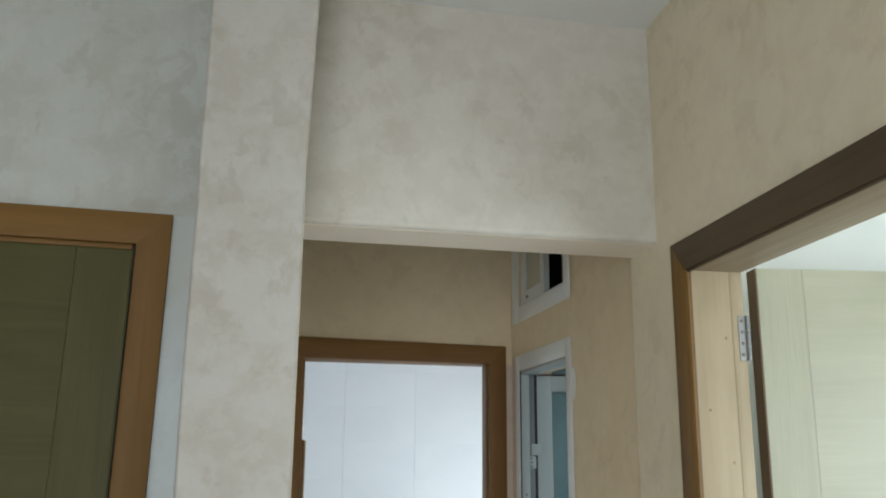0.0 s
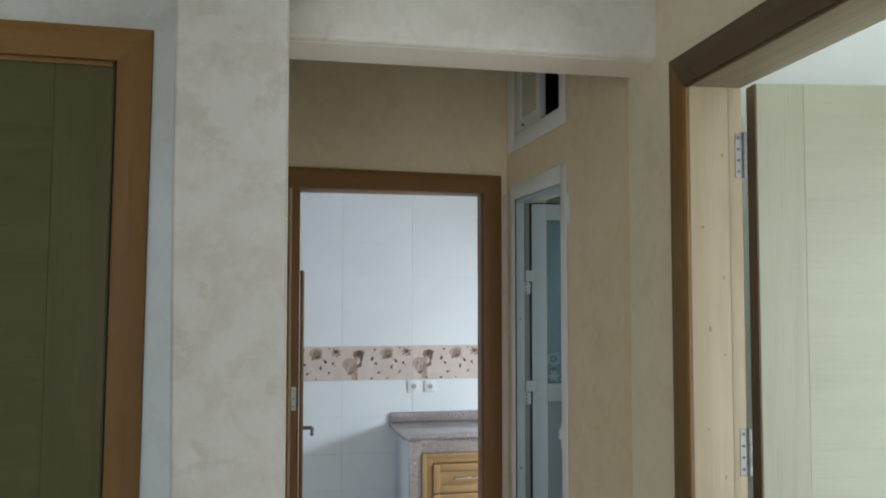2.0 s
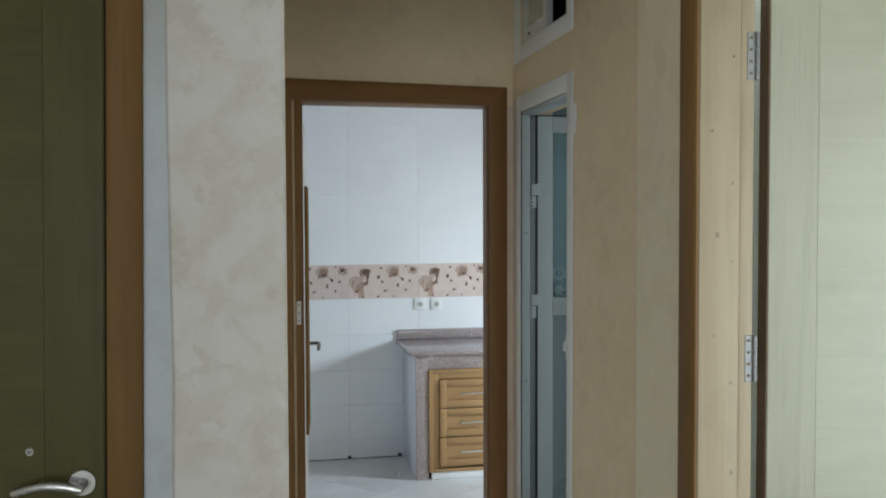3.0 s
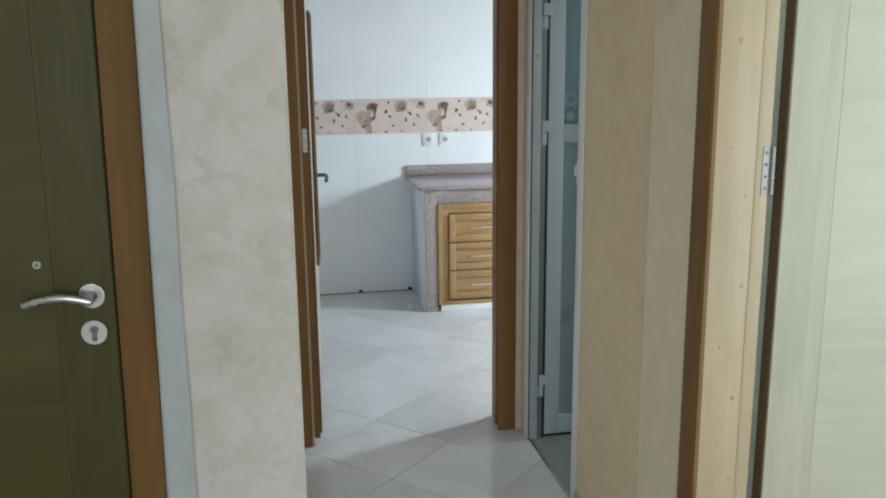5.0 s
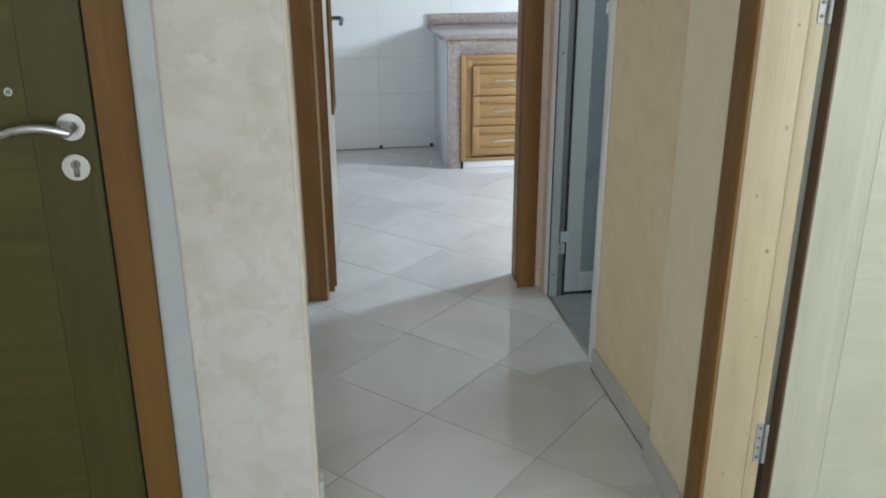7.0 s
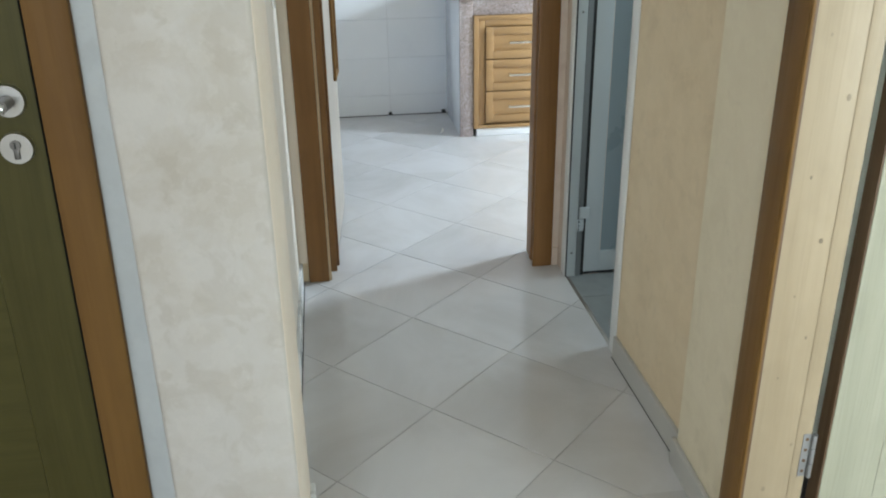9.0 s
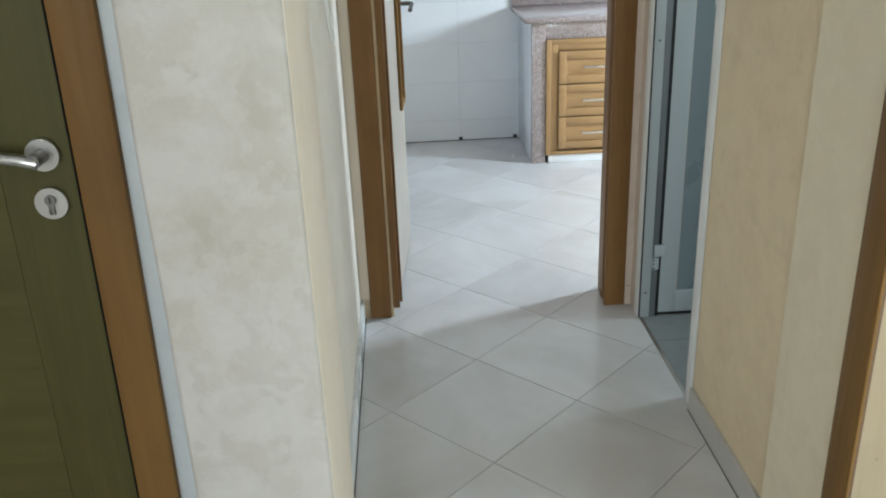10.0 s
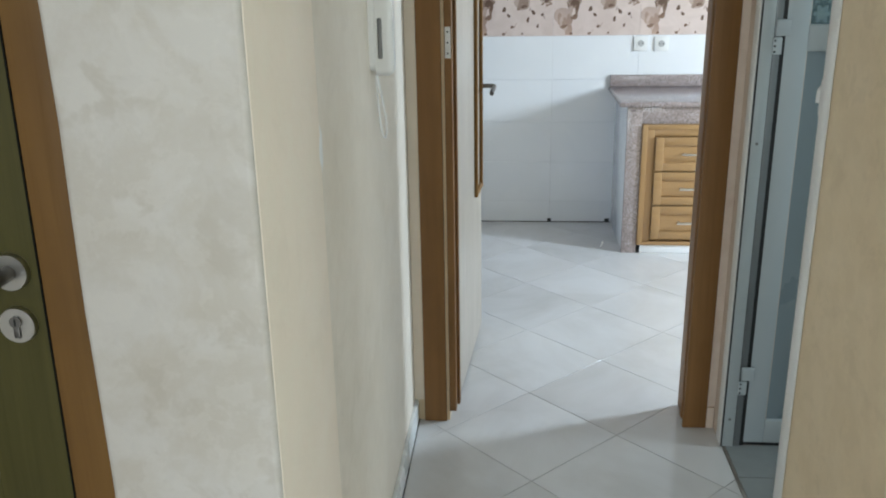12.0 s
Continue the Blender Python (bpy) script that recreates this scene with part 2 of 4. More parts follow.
M_STEEL = paint("brushed_steel", (0.58, 0.57, 0.55), 0.3, 0.08, 1.0, 250, 0.05)
M_ZINC = paint("dull_zinc", (0.33, 0.33, 0.33), 0.5, 0.15, 0.6)
M_DARKSTEEL = paint("dark_steel", (0.20, 0.19, 0.18), 0.4, 0.1, 1.0)
M_ALU = paint("white_coated_aluminium", (0.45, 0.495, 0.515), 0.35, 0.03)
M_ALUJAMB = paint("grey_coated_aluminium", (0.42, 0.46, 0.47), 0.35, 0.04)
M_ALUGREY = paint("bare_aluminium", (0.22, 0.235, 0.245), 0.4, 0.05, 0.5)
M_RUBBER = paint("black_rubber_seal", (0.012, 0.012, 0.012), 0.6, 0.1)
M_PLASTIC = paint("white_plastic", (0.78, 0.78, 0.77), 0.35, 0.02)
M_GREYPLASTIC = paint("grey_plastic", (0.20, 0.20, 0.20), 0.4, 0.05)
M_FROST = paint("frosted_grey_panel", (0.23, 0.28, 0.305), 0.3, 0.04)
M_SASHFRAME = paint("white_sash_aluminium", (0.66, 0.67, 0.66), 0.35, 0.03)
M_SASH = paint("misted_sash_glass", (0.50, 0.48, 0.39), 0.2, 0.05)
# Near-black colour that stands in for unlit depth in openings and gaps.
M_VOID = paint("unlit_black", (0.012, 0.012, 0.012), 0.95, 0.1)
M_VOID.node_tree.nodes["Principled BSDF"].inputs["Specular IOR Level"].default_value = 0.1


def glass(name, tint):
    m, t, b = nodes_of(name)
    b.inputs["Base Color"].default_value = (*tint, 1)
    b.inputs["Roughness"].default_value = 0.04
    b.inputs["Transmission Weight"].default_value = 1.0
    b.inputs["IOR"].default_value = 1.45
    n = noise_tex(t, tex_coord(t), 3.0, 2)
    bump(t, b, n, 0.03, 0.001)
    return m


M_GLASS = glass("clear_glass", (0.80, 0.92, 0.94))


# ---------------------------------------------------------------- mesh helpers
def box(bm, x0, x1, y0, y1, z0, z1, bev=0.0, seg=2):
    """Adds a box, its edges rounded by bev."""
    r = bmesh.ops.create_cube(bm, size=1.0)
    vs = r["verts"]
    for v in vs:
        v.co = Vector((x0 + (v.co.x + 0.5) * (x1 - x0), y0 + (v.co.y + 0.5) * (y1 - y0), z0 + (v.co.z + 0.5) * (z1 - z0)))
    if bev > 0:
        es = list({e for v in vs for e in v.link_edges})
        bmesh.ops.bevel(bm, geom=es, offset=bev, segments=seg, profile=0.5, affect='EDGES')
    return bm


def boxes(*rows, bev=0.0, seg=2):
    bm = bmesh.new()
    for r in rows:
        box(bm, *r, bev=bev, seg=seg)
    return bm


def cyl(bm, p, q, r0, r1=None, n=20):
    """A capped round bar from p to q."""
    p, q = Vector(p), Vector(q)
    r1 = r0 if r1 is None else r1
    d = q - p
    m = Matrix.Translation((p + q) / 2) @ d.to_track_quat('Z', 'Y').to_matrix().to_4x4()
    bmesh.ops.create_cone(bm, cap_ends=True, segments=n, radius1=r0, radius2=r1, depth=d.length, matrix=m)
    return bm


def rod(bm, pts, r, n=12):
    """A round bar through points, with rounded joints."""
    pts = [Vector(p) for p in pts]
    rings = []
    for i, p in enumerate(pts):
        d = (pts[min(i + 1, len(pts) - 1)] - pts[max(i - 1, 0)]).normalized()
        u = d.orthogonal().normalized() if i == 0 else (rings[-1][1] - d * rings[-1][1].dot(d)).normalized()
        w = d.cross(u)
        rr = r[i] if isinstance(r, (list, tuple)) else r
        rings.append(([bm.verts.new(p + (u * math.cos(a) + w * math.sin(a)) * rr) for a in [2 * math.pi * k / n for k in range(n)]], u))
    for (a, _), (b, _) in zip(rings, rings[1:]):
        for k in range(n):
            bm.faces.new((a[k], a[(k + 1) % n], b[(k + 1) % n], b[k]))
    bm.faces.new(list(reversed(rings[0][0])))
    bm.faces.new(rings[-1][0])
    return bm


def mesh_of(name, bm, material, smooth=None):
    bmesh.ops.recalc_face_normals(bm, faces=bm.faces)
    me = bpy.data.meshes.new(name)
    bm.to_mesh(me)
    bm.free()
    me.materials.append(material)
    if smooth:
        for p in me.polygons:
            p.use_smooth = True
        me.set_sharp_from_angle(angle=radians(smooth))
    return me


def part(name, bm, material, parent, label="", smooth=40):
    """One mesh object under a thing or a part."""
    ob = new(name, mesh_of(name, bm, material, smooth))
    ob.parent = parent
    if label:
        ob["label"] = label
    return ob


def setting(name, bm, material, label, category, smooth=None):
    return tagged(new(name, mesh_of(name, bm, material, smooth)), label, category, kind="structure")


def thing(name, place, label, category, group="", rz=0.0, kind=""):
    ob = new(name)
    ob.matrix_world = pose(*place, 0, 0, rz)
    return tagged(ob, label, category, group, kind)


# ---------------------------------------------------------------- the plan, in metres
CEIL = 2.826
FACE = -1.504          # wall of the entrance door
PIL_X, PIL_Y0, PIL_Y1 = -0.935, -1.692, -1.372
LIN_Y0, LIN_Y1, LIN_Z = -1.425, -1.238, 2.228
HALL_L = -0.985
RW = 0.13              # thickness of the long wall
SIDE = pose(-0.020, LIN_Y1, 0, 0, 0, -2.7)   # the foyer stretch stands proud and is a little askew
TH = 0.124
KY0, KY1 = 0.012, 0.150
KB = 2.378             # back wall of the kitchen

# ---- floors
setting("floor", boxes((-2.8, 0.06, -5.3, 2.42, -0.20, -0.0022), (0.06, 2.1, KY0, 2.42, -0.20, -0.0022)), M_GROUT,
        "grey grouted bed under diagonal floor tiles", "floor")
setting("floor_room", boxes((0.06, 3.0, -4.35, -1.28, -0.20, 0.004)), M_FLOOR, "pale glazed floor of the side room", "floor")
bath_floor = setting("floor_bathroom", boxes((0.012, 1.6, -1.28, KY0, -0.20, 0.002)), M_GROUT, "grey grouted bathroom floor bed", "floor")

# ---- ceilings
setting("ceiling", boxes((-2.8, 3.0, -5.3, LIN_Y0 + 0.05, CEIL, CEIL + 0.15)), M_WHITE, "plain white painted foyer ceiling", "ceiling")
setting("ceiling_hall", boxes((-1.2, 2.1, LIN_Y0 + 0.05, 2.57, CEIL + 0.002, CEIL + 0.15)), M_WHITE, "plain white ceiling over hall and kitchen", "ceiling")

# ---- foyer walls
DX0, DX1, DH = -2.160, -1.290, 2.138      # entrance door leaf
setting("wall_entrance", boxes((-2.8, DX0 - 0.01, FACE, PIL_Y1, -0.01, CEIL), (DX1 + 0.01, -1.10, FACE, PIL_Y1, -0.01, CEIL),
                               (DX0 - 0.01, DX1 + 0.01, FACE, PIL_Y1, DH + 0.01, CEIL)), M_GREYWALL,
        "mottled grey-green trowelled plaster wall round the entrance door", "wall")
setting("wall_behind_entrance", boxes((-2.8, -0.99, PIL_Y1, PIL_Y1 + 0.1, -0.01, CEIL)), M_WHITE, "plain wall that closes the entrance", "wall")


def pillar_mesh():
    """Thick plaster pier with softly rounded, slightly uneven arrises."""
    bm = bmesh.new()
    box(bm, -1.149, PIL_X, PIL_Y0, PIL_Y1, -0.02, CEIL + 0.03, bev=0.008, seg=3)
    for k in range(1, 26):
        z = CEIL * k / 26
        bmesh.ops.bisect_plane(bm, geom=bm.verts[:] + bm.edges[:] + bm.faces[:], plane_co=(0, 0, z), plane_no=(0, 0, 1))
    for v in bm.verts:
        n = noise.noise(Vector((v.co.x * 2, v.co.y * 2, v.co.z * 3.1)))
        n2 = noise.noise(Vector((v.co.x * 5 + 9, v.co.y * 2, v.co.z * 9.0)))
        v.co.x += (0.0025 * n + 0.004 * n2) if v.co.x < -1.1 else 0.0
        v.co.y += 0.002 * n
        if v.co.x > -1.0 and v.co.z > LIN_Z:
            v.co.x += 0.030 * (v.co.z - LIN_Z)
    return bm


pier = setting("wall_pier", pillar_mesh(), M_GREY, "greige trowelled plaster pier with rounded edges", "wall", 45)
setting("wall_pier_reveal", boxes((PIL_X - 0.02, PIL_X + 0.0012, PIL_Y0 + 0.009, PIL_Y1 - 0.004, -0.01, CEIL - 0.003), bev=0.0008), M_CREAM,
        "smooth cream painted reveal of the pier", "wall", 45)


def skim_mesh():
    """Strip of bare filler beside the casing, with a ragged edge."""
    bm = bmesh.new()
    rows = []
    for k in range(60):
        z = 2.20 * k / 59
        x1 = -1.120 + 0.006 * noise.noise(Vector((3, 7, z * 5))) + 0.003 * noise.noise(Vector((1, 2, z * 21)))
        rows.append([bm.verts.new((-1.262, FACE - 0.004, z)), bm.verts.new((x1 - 0.004, FACE - 0.005, z)), bm.verts.new((x1, FACE + 0.002, z))])
    for a, b in zip(rows, rows[1:]):
        for i in (0, 1):
            bm.faces.new((a[i], a[i + 1], b[i + 1], b[i]))
    return bm


setting("trim_filler_strip", skim_mesh(), M_SKIM, "bare blue-grey filler strip beside the door casing", "plaster strip", 60)

patch_bm = bmesh.new()
bmesh.ops.create_icosphere(patch_bm, subdivisions=3, radius=1.0)
for v in patch_bm.verts:
    w = 1 + 0.25 * noise.noise(v.co * 2.1)
    v.co = Vector((PIL_X - 0.001 + v.co.x * 0.003 * w, PIL_Y1 - 0.003 + v.co.y * 0.018 * w, 1.214 + v.co.z * 0.038 * w))
setting("trim_filler_patch", patch_bm, M_WHITE, "small dab of white filler on the pier edge", "filler", 60)
smear_bm = bmesh.new()
bmesh.ops.create_icosphere(smear_bm, subdivisions=3, radius=1.0)
for v in smear_bm.verts:
    w = 1 + 0.3 * noise.noise(v.co * 1.7 + Vector((3, 1, 2)))
    v.co = Vector((-0.001 + v.co.x * 0.003 * w, -0.712 + v.co.y * 0.016 * w, 1.93 + v.co.z * 0.055 * w))
setting("trim_filler_smear", smear_bm, M_WHITE, "white filler smear beside the bathroom trim", "filler", 60)

lintel = bmesh.new()
box(lintel, PIL_X - 0.01, 0.06, LIN_Y0, LIN_Y1, LIN_Z, CEIL + 0.04, bev=0.014, seg=4)
setting("wall_lintel", lintel, M_LINTEL, "pale mottled plaster lintel above the hall opening", "wall", 45)
setting("trim_lintel_soffit", boxes((PIL_X + 0.006, -0.014, LIN_Y0 + 0.016, LIN_Y1 - 0.014, LIN_Z - 0.0015, LIN_Z + 0.02), bev=0.002), M_CREAM,
        "smooth cream painted underside of the lintel", "trim")

# ---- long wall on the side of the room and bathroom
RD0, RD1, RDH = -1.310, -0.370, 2.118       # room doorway, along the askew wall
BD0, BD1, BDH = -0.645, -0.104, 2.022      # bathroom doorway
WZ0, WZ1 = 2.277, 2.648                    # high window
side_wall = setting("wall_foyer_side", boxes((0, TH, -4.3, RD0 - 0.02, -0.01, CEIL), (0, TH, RD0 - 0.02, RD1 + 0.02, RDH + 0.02, CEIL),
                                             (0, TH, RD1 + 0.02, 0.0, -0.01, CEIL)), M_SAND,
                    "sand-coloured trowelled plaster wall with a doorway", "wall")
side_wall.matrix_world = SIDE
setting("wall_hall_side", boxes((0.0, RW, LIN_Y1 - 0.1, BD0, -0.01, CEIL), (0.0, RW, BD0, BD1, BDH, WZ0), (0.0, RW, BD0, BD1, WZ1, CEIL),
                                (0.0, RW, BD1, KY0, BDH + 0.06, CEIL)), M_OCHRE,
        "ochre trowelled plaster hall wall with a doorway", "wall")
setting("wall_hall_corner", boxes((0.0, RW, BD1, KY0, -0.01, BDH + 0.06)), M_BLUSH, "patchy pinkish plaster strip beside the bathroom frame", "wall")
setting("trim_corner_filler", boxes((HALL_L + 0.0004, -0.9525, KY0 - 0.003, KY0 - 0.0002, 0.076, 2.12)), M_CREAM, "cream filler between the hall wall and the kitchen casing", "plaster strip")
setting("trim_corner_skim", boxes((-0.0255, -0.0003, KY0 - 0.003, KY0 - 0.0002, 0.076, 2.055)), M_BLUSH, "thin pinkish plaster skim beside the kitchen casing", "plaster strip")
setting("wall_hall_intercom", boxes((-1.2, HALL_L, PIL_Y1 + 0.1, KY0, -0.01, CEIL)), M_HALL, "cream plaster hall wall with an intercom", "wall")

# ---- wall of the kitchen door
KX0, KX1, KH = -0.868, -0.068, 2.083
setting("wall_kitchen_door", boxes((-1.7, KX0, KY0, KY1, -0.01, CEIL), (KX1, 2.1, KY0, KY1, -0.01, CEIL), (KX0, KX1, KY0, KY1, KH, CEIL)), M_OCHRE,
        "ochre plaster wall round the kitchen doorway", "wall")

# ---- plain walls that close the place, with the windows' openings
setting("wall_foyer_back", boxes((-2.8, -2.27, -5.45, -5.3, -0.01, CEIL), (-0.93, RW, -5.45, -5.3, -0.01, CEIL), (-2.27, -0.93, -5.45, -5.3, -0.01, 0.8),
                                 (-2.27, -0.93, -5.45, -5.3, 2.2, CEIL)), M_SAND, "unseen sand-coloured plaster wall with an assumed window opening", "wall")
setting("wall_foyer_far", boxes((-2.95, -2.8, -5.45, PIL_Y1, -0.01, CEIL)), M_GREY, "mottled greige plaster foyer wall", "wall")
setting("wall_room_north", boxes((RW, 3.0, -1.28, -1.16, -0.01, CEIL)), M_ROOM, "bright white painted room wall", "wall")
setting("wall_room_east", boxes((3.0, 3.15, -4.5, -1.16, -0.01, CEIL)), M_ROOM, "white painted room wall", "wall")
setting("wall_room_south", boxes((-0.3, 1.05, -4.45, -4.3, -0.01, CEIL), (2.85, 3.0, -4.45, -4.3, -0.01, CEIL), (1.05, 2.85, -4.45, -4.3, -0.01, 0.10),
                                 (1.05, 2.85, -4.45, -4.3, 2.20, CEIL)), M_ROOM, "white painted room wall with a window opening", "wall")
setting("wall_bathroom_east", boxes((1.5, 1.65, -1.16, -0.46, -0.01, CEIL), (1.5, 1.65, -0.08, KY0, -0.01, CEIL), (1.5, 1.65, -0.46, -0.08, -0.01, 1.15),
                                    (1.5, 1.65, -0.46, -0.08, 1.95, CEIL)), M_BTILE, "grey-blue tiled bathroom wall", "wall")
setting("wall_kitchen_west", boxes((-1.75, -1.6, KY1, KB + 0.15, -0.01, CEIL)), M_WTILE, "white glazed kitchen wall", "wall")
setting("wall_kitchen_east", boxes((1.95, 2.1, KY1, 0.72, -0.01, CEIL), (1.95, 2.1, 1.18, KB, -0.01, CEIL), (1.95, 2.1, 0.72, 1.18, -0.01, 0.95),
                                   (1.95, 2.1, 0.72, 1.18, 1.85, CEIL)), M_WTILE, "white glazed kitchen wall with a window opening", "wall")
kitchen_back = setting("wall_kitchen_back", boxes((-1.6, 2.1, KB + 0.006, KB + 0.15, -0.01, CEIL)), M_WGROUT,
                       "white glazed kitchen wall tiles with a brown floral border", "wall")
bath_back = setting("wall_bathroom_back", boxes((RW, 1.5, KY0 - 0.012, KY0, 0.0, CEIL)), M_BTILE, "grey-blue glazed bathroom wall tiles", "wall")

setting("ceiling_bathroom", boxes((RW, 1.5, -1.16, KY0, 2.12, 2.18)), M_WHITE, "plain lowered bathroom ceiling", "ceiling")
# Near-black box added behind the high window so its open half stays dark.
setting("wall_dark_box", boxes((0.60, 0.64, -1.16, KY0, 2.18, CEIL), (RW, 0.60, -0.74, -0.70, 2.18, CEIL), (RW, 0.60, -0.03, KY0, 2.18, CEIL), (RW, 0.60, -0.70, -0.03, 2.18, 2.20)), M_VOID,
        "near-black box added to keep the open high window dark", "duct")

# ---- skirtings
setting("baseboard_hall_side", boxes((-0.012, 0.0, LIN_Y1 + 0.013, BD0 - 0.055, 0.0, 0.075), bev=0.002), M_SKIRT, "pale glazed tile skirting along the hall", "skirting")
skirting = setting("baseboard_foyer_side", boxes((-0.012, 0.0, RD1 + 0.082, 0.012, 0.0, 0.075), bev=0.002), M_SKIRT, "pale glazed tile skirting in the foyer", "skirting")
skirting.matrix_world = SIDE
setting("baseboard_hall_intercom", boxes((HALL_L, HALL_L + 0.012, PIL_Y1 + 0.1, KY0, 0.0, 0.075), bev=0.002), M_SKIRTPALE, "white glazed tile skirting below the intercom", "skirting")
setting("baseboard_pier", boxes((PIL_X + 0.0012, PIL_X + 0.012, -1.415, PIL_Y1 - 0.002, 0.0, 0.160), bev=0.002), M_SKIRTPALE, "white glazed skirting stub on the pier reveal", "skirting")
setting("baseboard_kitchen_door", boxes((-0.026, -0.001, KY0 - 0.012, KY0, 0.0, 0.075), bev=0.004), M_BLUSH, "scuffed plastered skirting stub", "skirting")


# Thin dark line along the foot of the hall skirtings.
joint_dark = paint("dark_floor_joint", (0.15, 0.14, 0.13), 0.9, 0.4)
setting("trim_joint_intercom", boxes((HALL_L + 0.011, HALL_L + 0.016, PIL_Y1 + 0.1, KY0 - 0.001, -0.002, 0.0012)), joint_dark, "dark joint at the skirting foot", "joint")
setting("trim_joint_hall_side", boxes((-0.0145, -0.011, LIN_Y1 + 0.013, BD0 - 0.055, -0.002, 0.0010)), joint_dark, "dark joint at the skirting foot", "joint")

# ---------------------------------------------------------------- wooden door frames


def casing_piece(outer, inner, axis, front, back, step=0.0):
    """One mitred board of a casing: two outer and two inner corners (u, z); axis 'y' lies across y, 'x' across x."""
    bm = bmesh.new()
    pts = [outer[0], outer[1], inner[1], inner[0]]
    put = (lambda u, z, d: (u, d, z)) if axis == 'y' else (lambda u, z, d: (d, u, z))
    lo = [bm.verts.new(put(u, z, front)) for u, z in pts]
    hi = [bm.verts.new(put(u, z, back)) for u, z in pts]
    bm.faces.new(lo)
    bm.faces.new(list(reversed(hi)))
    for k in range(4):
        bm.faces.new((lo[k], hi[k], hi[(k + 1) % 4], lo[(k + 1) % 4]))
    bmesh.ops.recalc_face_normals(bm, faces=bm.faces)
    long = ({lo[0], lo[1]}, {lo[2], lo[3]})
    edges = [e for e in bm.edges if set(e.verts) in long]
    bmesh.ops.bevel(bm, geom=edges, offset=0.003, segments=2, profile=0.5, affect='EDGES')
    return bm


def casing(parent, u0, u1, top, w, axis, front, back, mats, sides=(True, True), rise=(0.0, 0.0)):
    """Mitred casing boards round an opening u0..u1, from the floor to top; rise lifts the head's first end."""
    up, across = mats
    if sides[0]:
        part("casing_board", casing_piece([(u0 - w, 0.002), (u0 - w, top + w + rise[0])], [(u0, 0.002), (u0, top + rise[1])], axis, front, back), up, parent)
    if sides[1]:
        part("casing_board", casing_piece([(u1 + w, 0.002), (u1 + w, top + w)], [(u1, 0.002), (u1, top)], axis, front, back), up, parent)
    part("casing_board", casing_piece([(u0 - w, top + w + rise[0]), (u1 + w, top + w)], [(u0, top + rise[1]), (u1, top)], axis, front, back), across, parent)


def screw(bm, c, n, r=0.004):
    c, n = Vector(c), Vector(n)
    cyl(bm, c, c + n * 0.001, r, n=10)


# ---- entrance door
door_1 = thing("door_1", (DX0, FACE - 0.005, 0), "closed olive-brown veneered entrance door in a brown wood frame", "door", kind="structure")
door_1.matrix_world = pose(DX0 - 0.020, FACE - 0.005, 0.006, 0, 0.75, 0)   # a little out of plumb


def local(bm, ob):
    bm.transform(ob.matrix_world.inverted())
    return bm


def grooved_leaf(parent, w, h, t, up, across, edge, stiles=(0.125, 0.125), rails=(0.0, 0.52, 1.02, 1.53), bottom=0.008):
    """A flush door leaf: core, two upright boards and cross boards parted by fine grooves; front at y 0."""
    part("core", boxes((0.004, w - 0.004, 0.0035, t - 0.0035, bottom, h), bev=0.001, seg=1), up, parent)
    for x0, x1 in ((0.0, 0.0038), (w - 0.0038, w)):
        part("edge_band", boxes((x0, x1, 0.0005, t - 0.0005, bottom, h), bev=0.0005, seg=1), edge, parent, "dark wooden edge of the leaf")
    gap = 0.0002
    for side, d in ((0.0, 1), (t, -1)):
        y0, y1 = (side, side + 0.004) if d > 0 else (side - 0.004, side)
        for x0, x1 in ((0.0042, stiles[0] - gap), (w - stiles[1] + gap, w - 0.0042)):
            part("upright_board", boxes((x0, x1, y0, y1, bottom, h), bev=0.0005, seg=1), up, parent)
        zs = [*rails, h]
        for a, b in zip(zs, zs[1:]):
            part("cross_board", boxes((stiles[0] + gap, w - stiles[1] - gap, y0, y1, max(a, bottom) + (0.00005 if a else 0), b - (0.00005 if b < h else 0)), bev=0.0001, seg=1), across, parent)


grooved = DX1 - DX0 - 0.002
grooved_leaf(door_1, grooved, DH - 0.006, 0.045, M_OLIVE, M_OLIVE_H, M_OLIVE, (0.14, 0.118), (0.0, 0.50, 1.0, 1.52))
casing(door_1, 0.0 - 0.003, grooved + 0.003, DH - 0.002, 0.070, 'y', -0.014, 0.0045, (M_CASING, M_CASING_H))
# Black strip draws the dark gap between leaf and casing.
part("gap_strip", boxes((grooved + 0.0004, grooved + 0.0028, -0.0142, 0.002, 0.004, DH - 0.003)), M_VOID, door_1, "black strip standing in for the dark gap beside the leaf")
# rebate that shows as a second line under the head
part("head_rebate", boxes((0.0, grooved - 0.004, -0.007, -0.001, DH - 0.014, DH - 0.003), bev=0.002), M_CASING_H, door_1)


def lever(parent, at, reach, droop, proj, mat, side=1):
    """Curved tube lever on a round rose; front towards -y."""
    x, y, z = at
    rose = bmesh.new()
    cyl(rose, (x, y, z), (x, y - 0.009, z), 0.0265, 0.0255, 36)
    handle = part("handle", rose, mat, parent, "brushed steel lever handle on a round rose")
    neck = bmesh.new()
    cyl(neck, (x, y - 0.008, z), (x, y - proj, z), 0.011, 0.011, 18)
    part("neck", neck, M_DARKSTEEL, handle)
    pts, rad = [], []
    for k in range(13):
        s = k / 12
        pts.append((x - side * s * reach + 0.006 * side, y - proj + 0.004 + 0.006 * s * s, z - 0.004 + 0.012 * math.sin(s * math.pi * 0.95) - droop * s * s))
        rad.append(0.0095 if k not in (0, 12) else 0.0082)
    part("grip", rod(bmesh.new(), pts, rad, 14), mat, handle)
    return handle


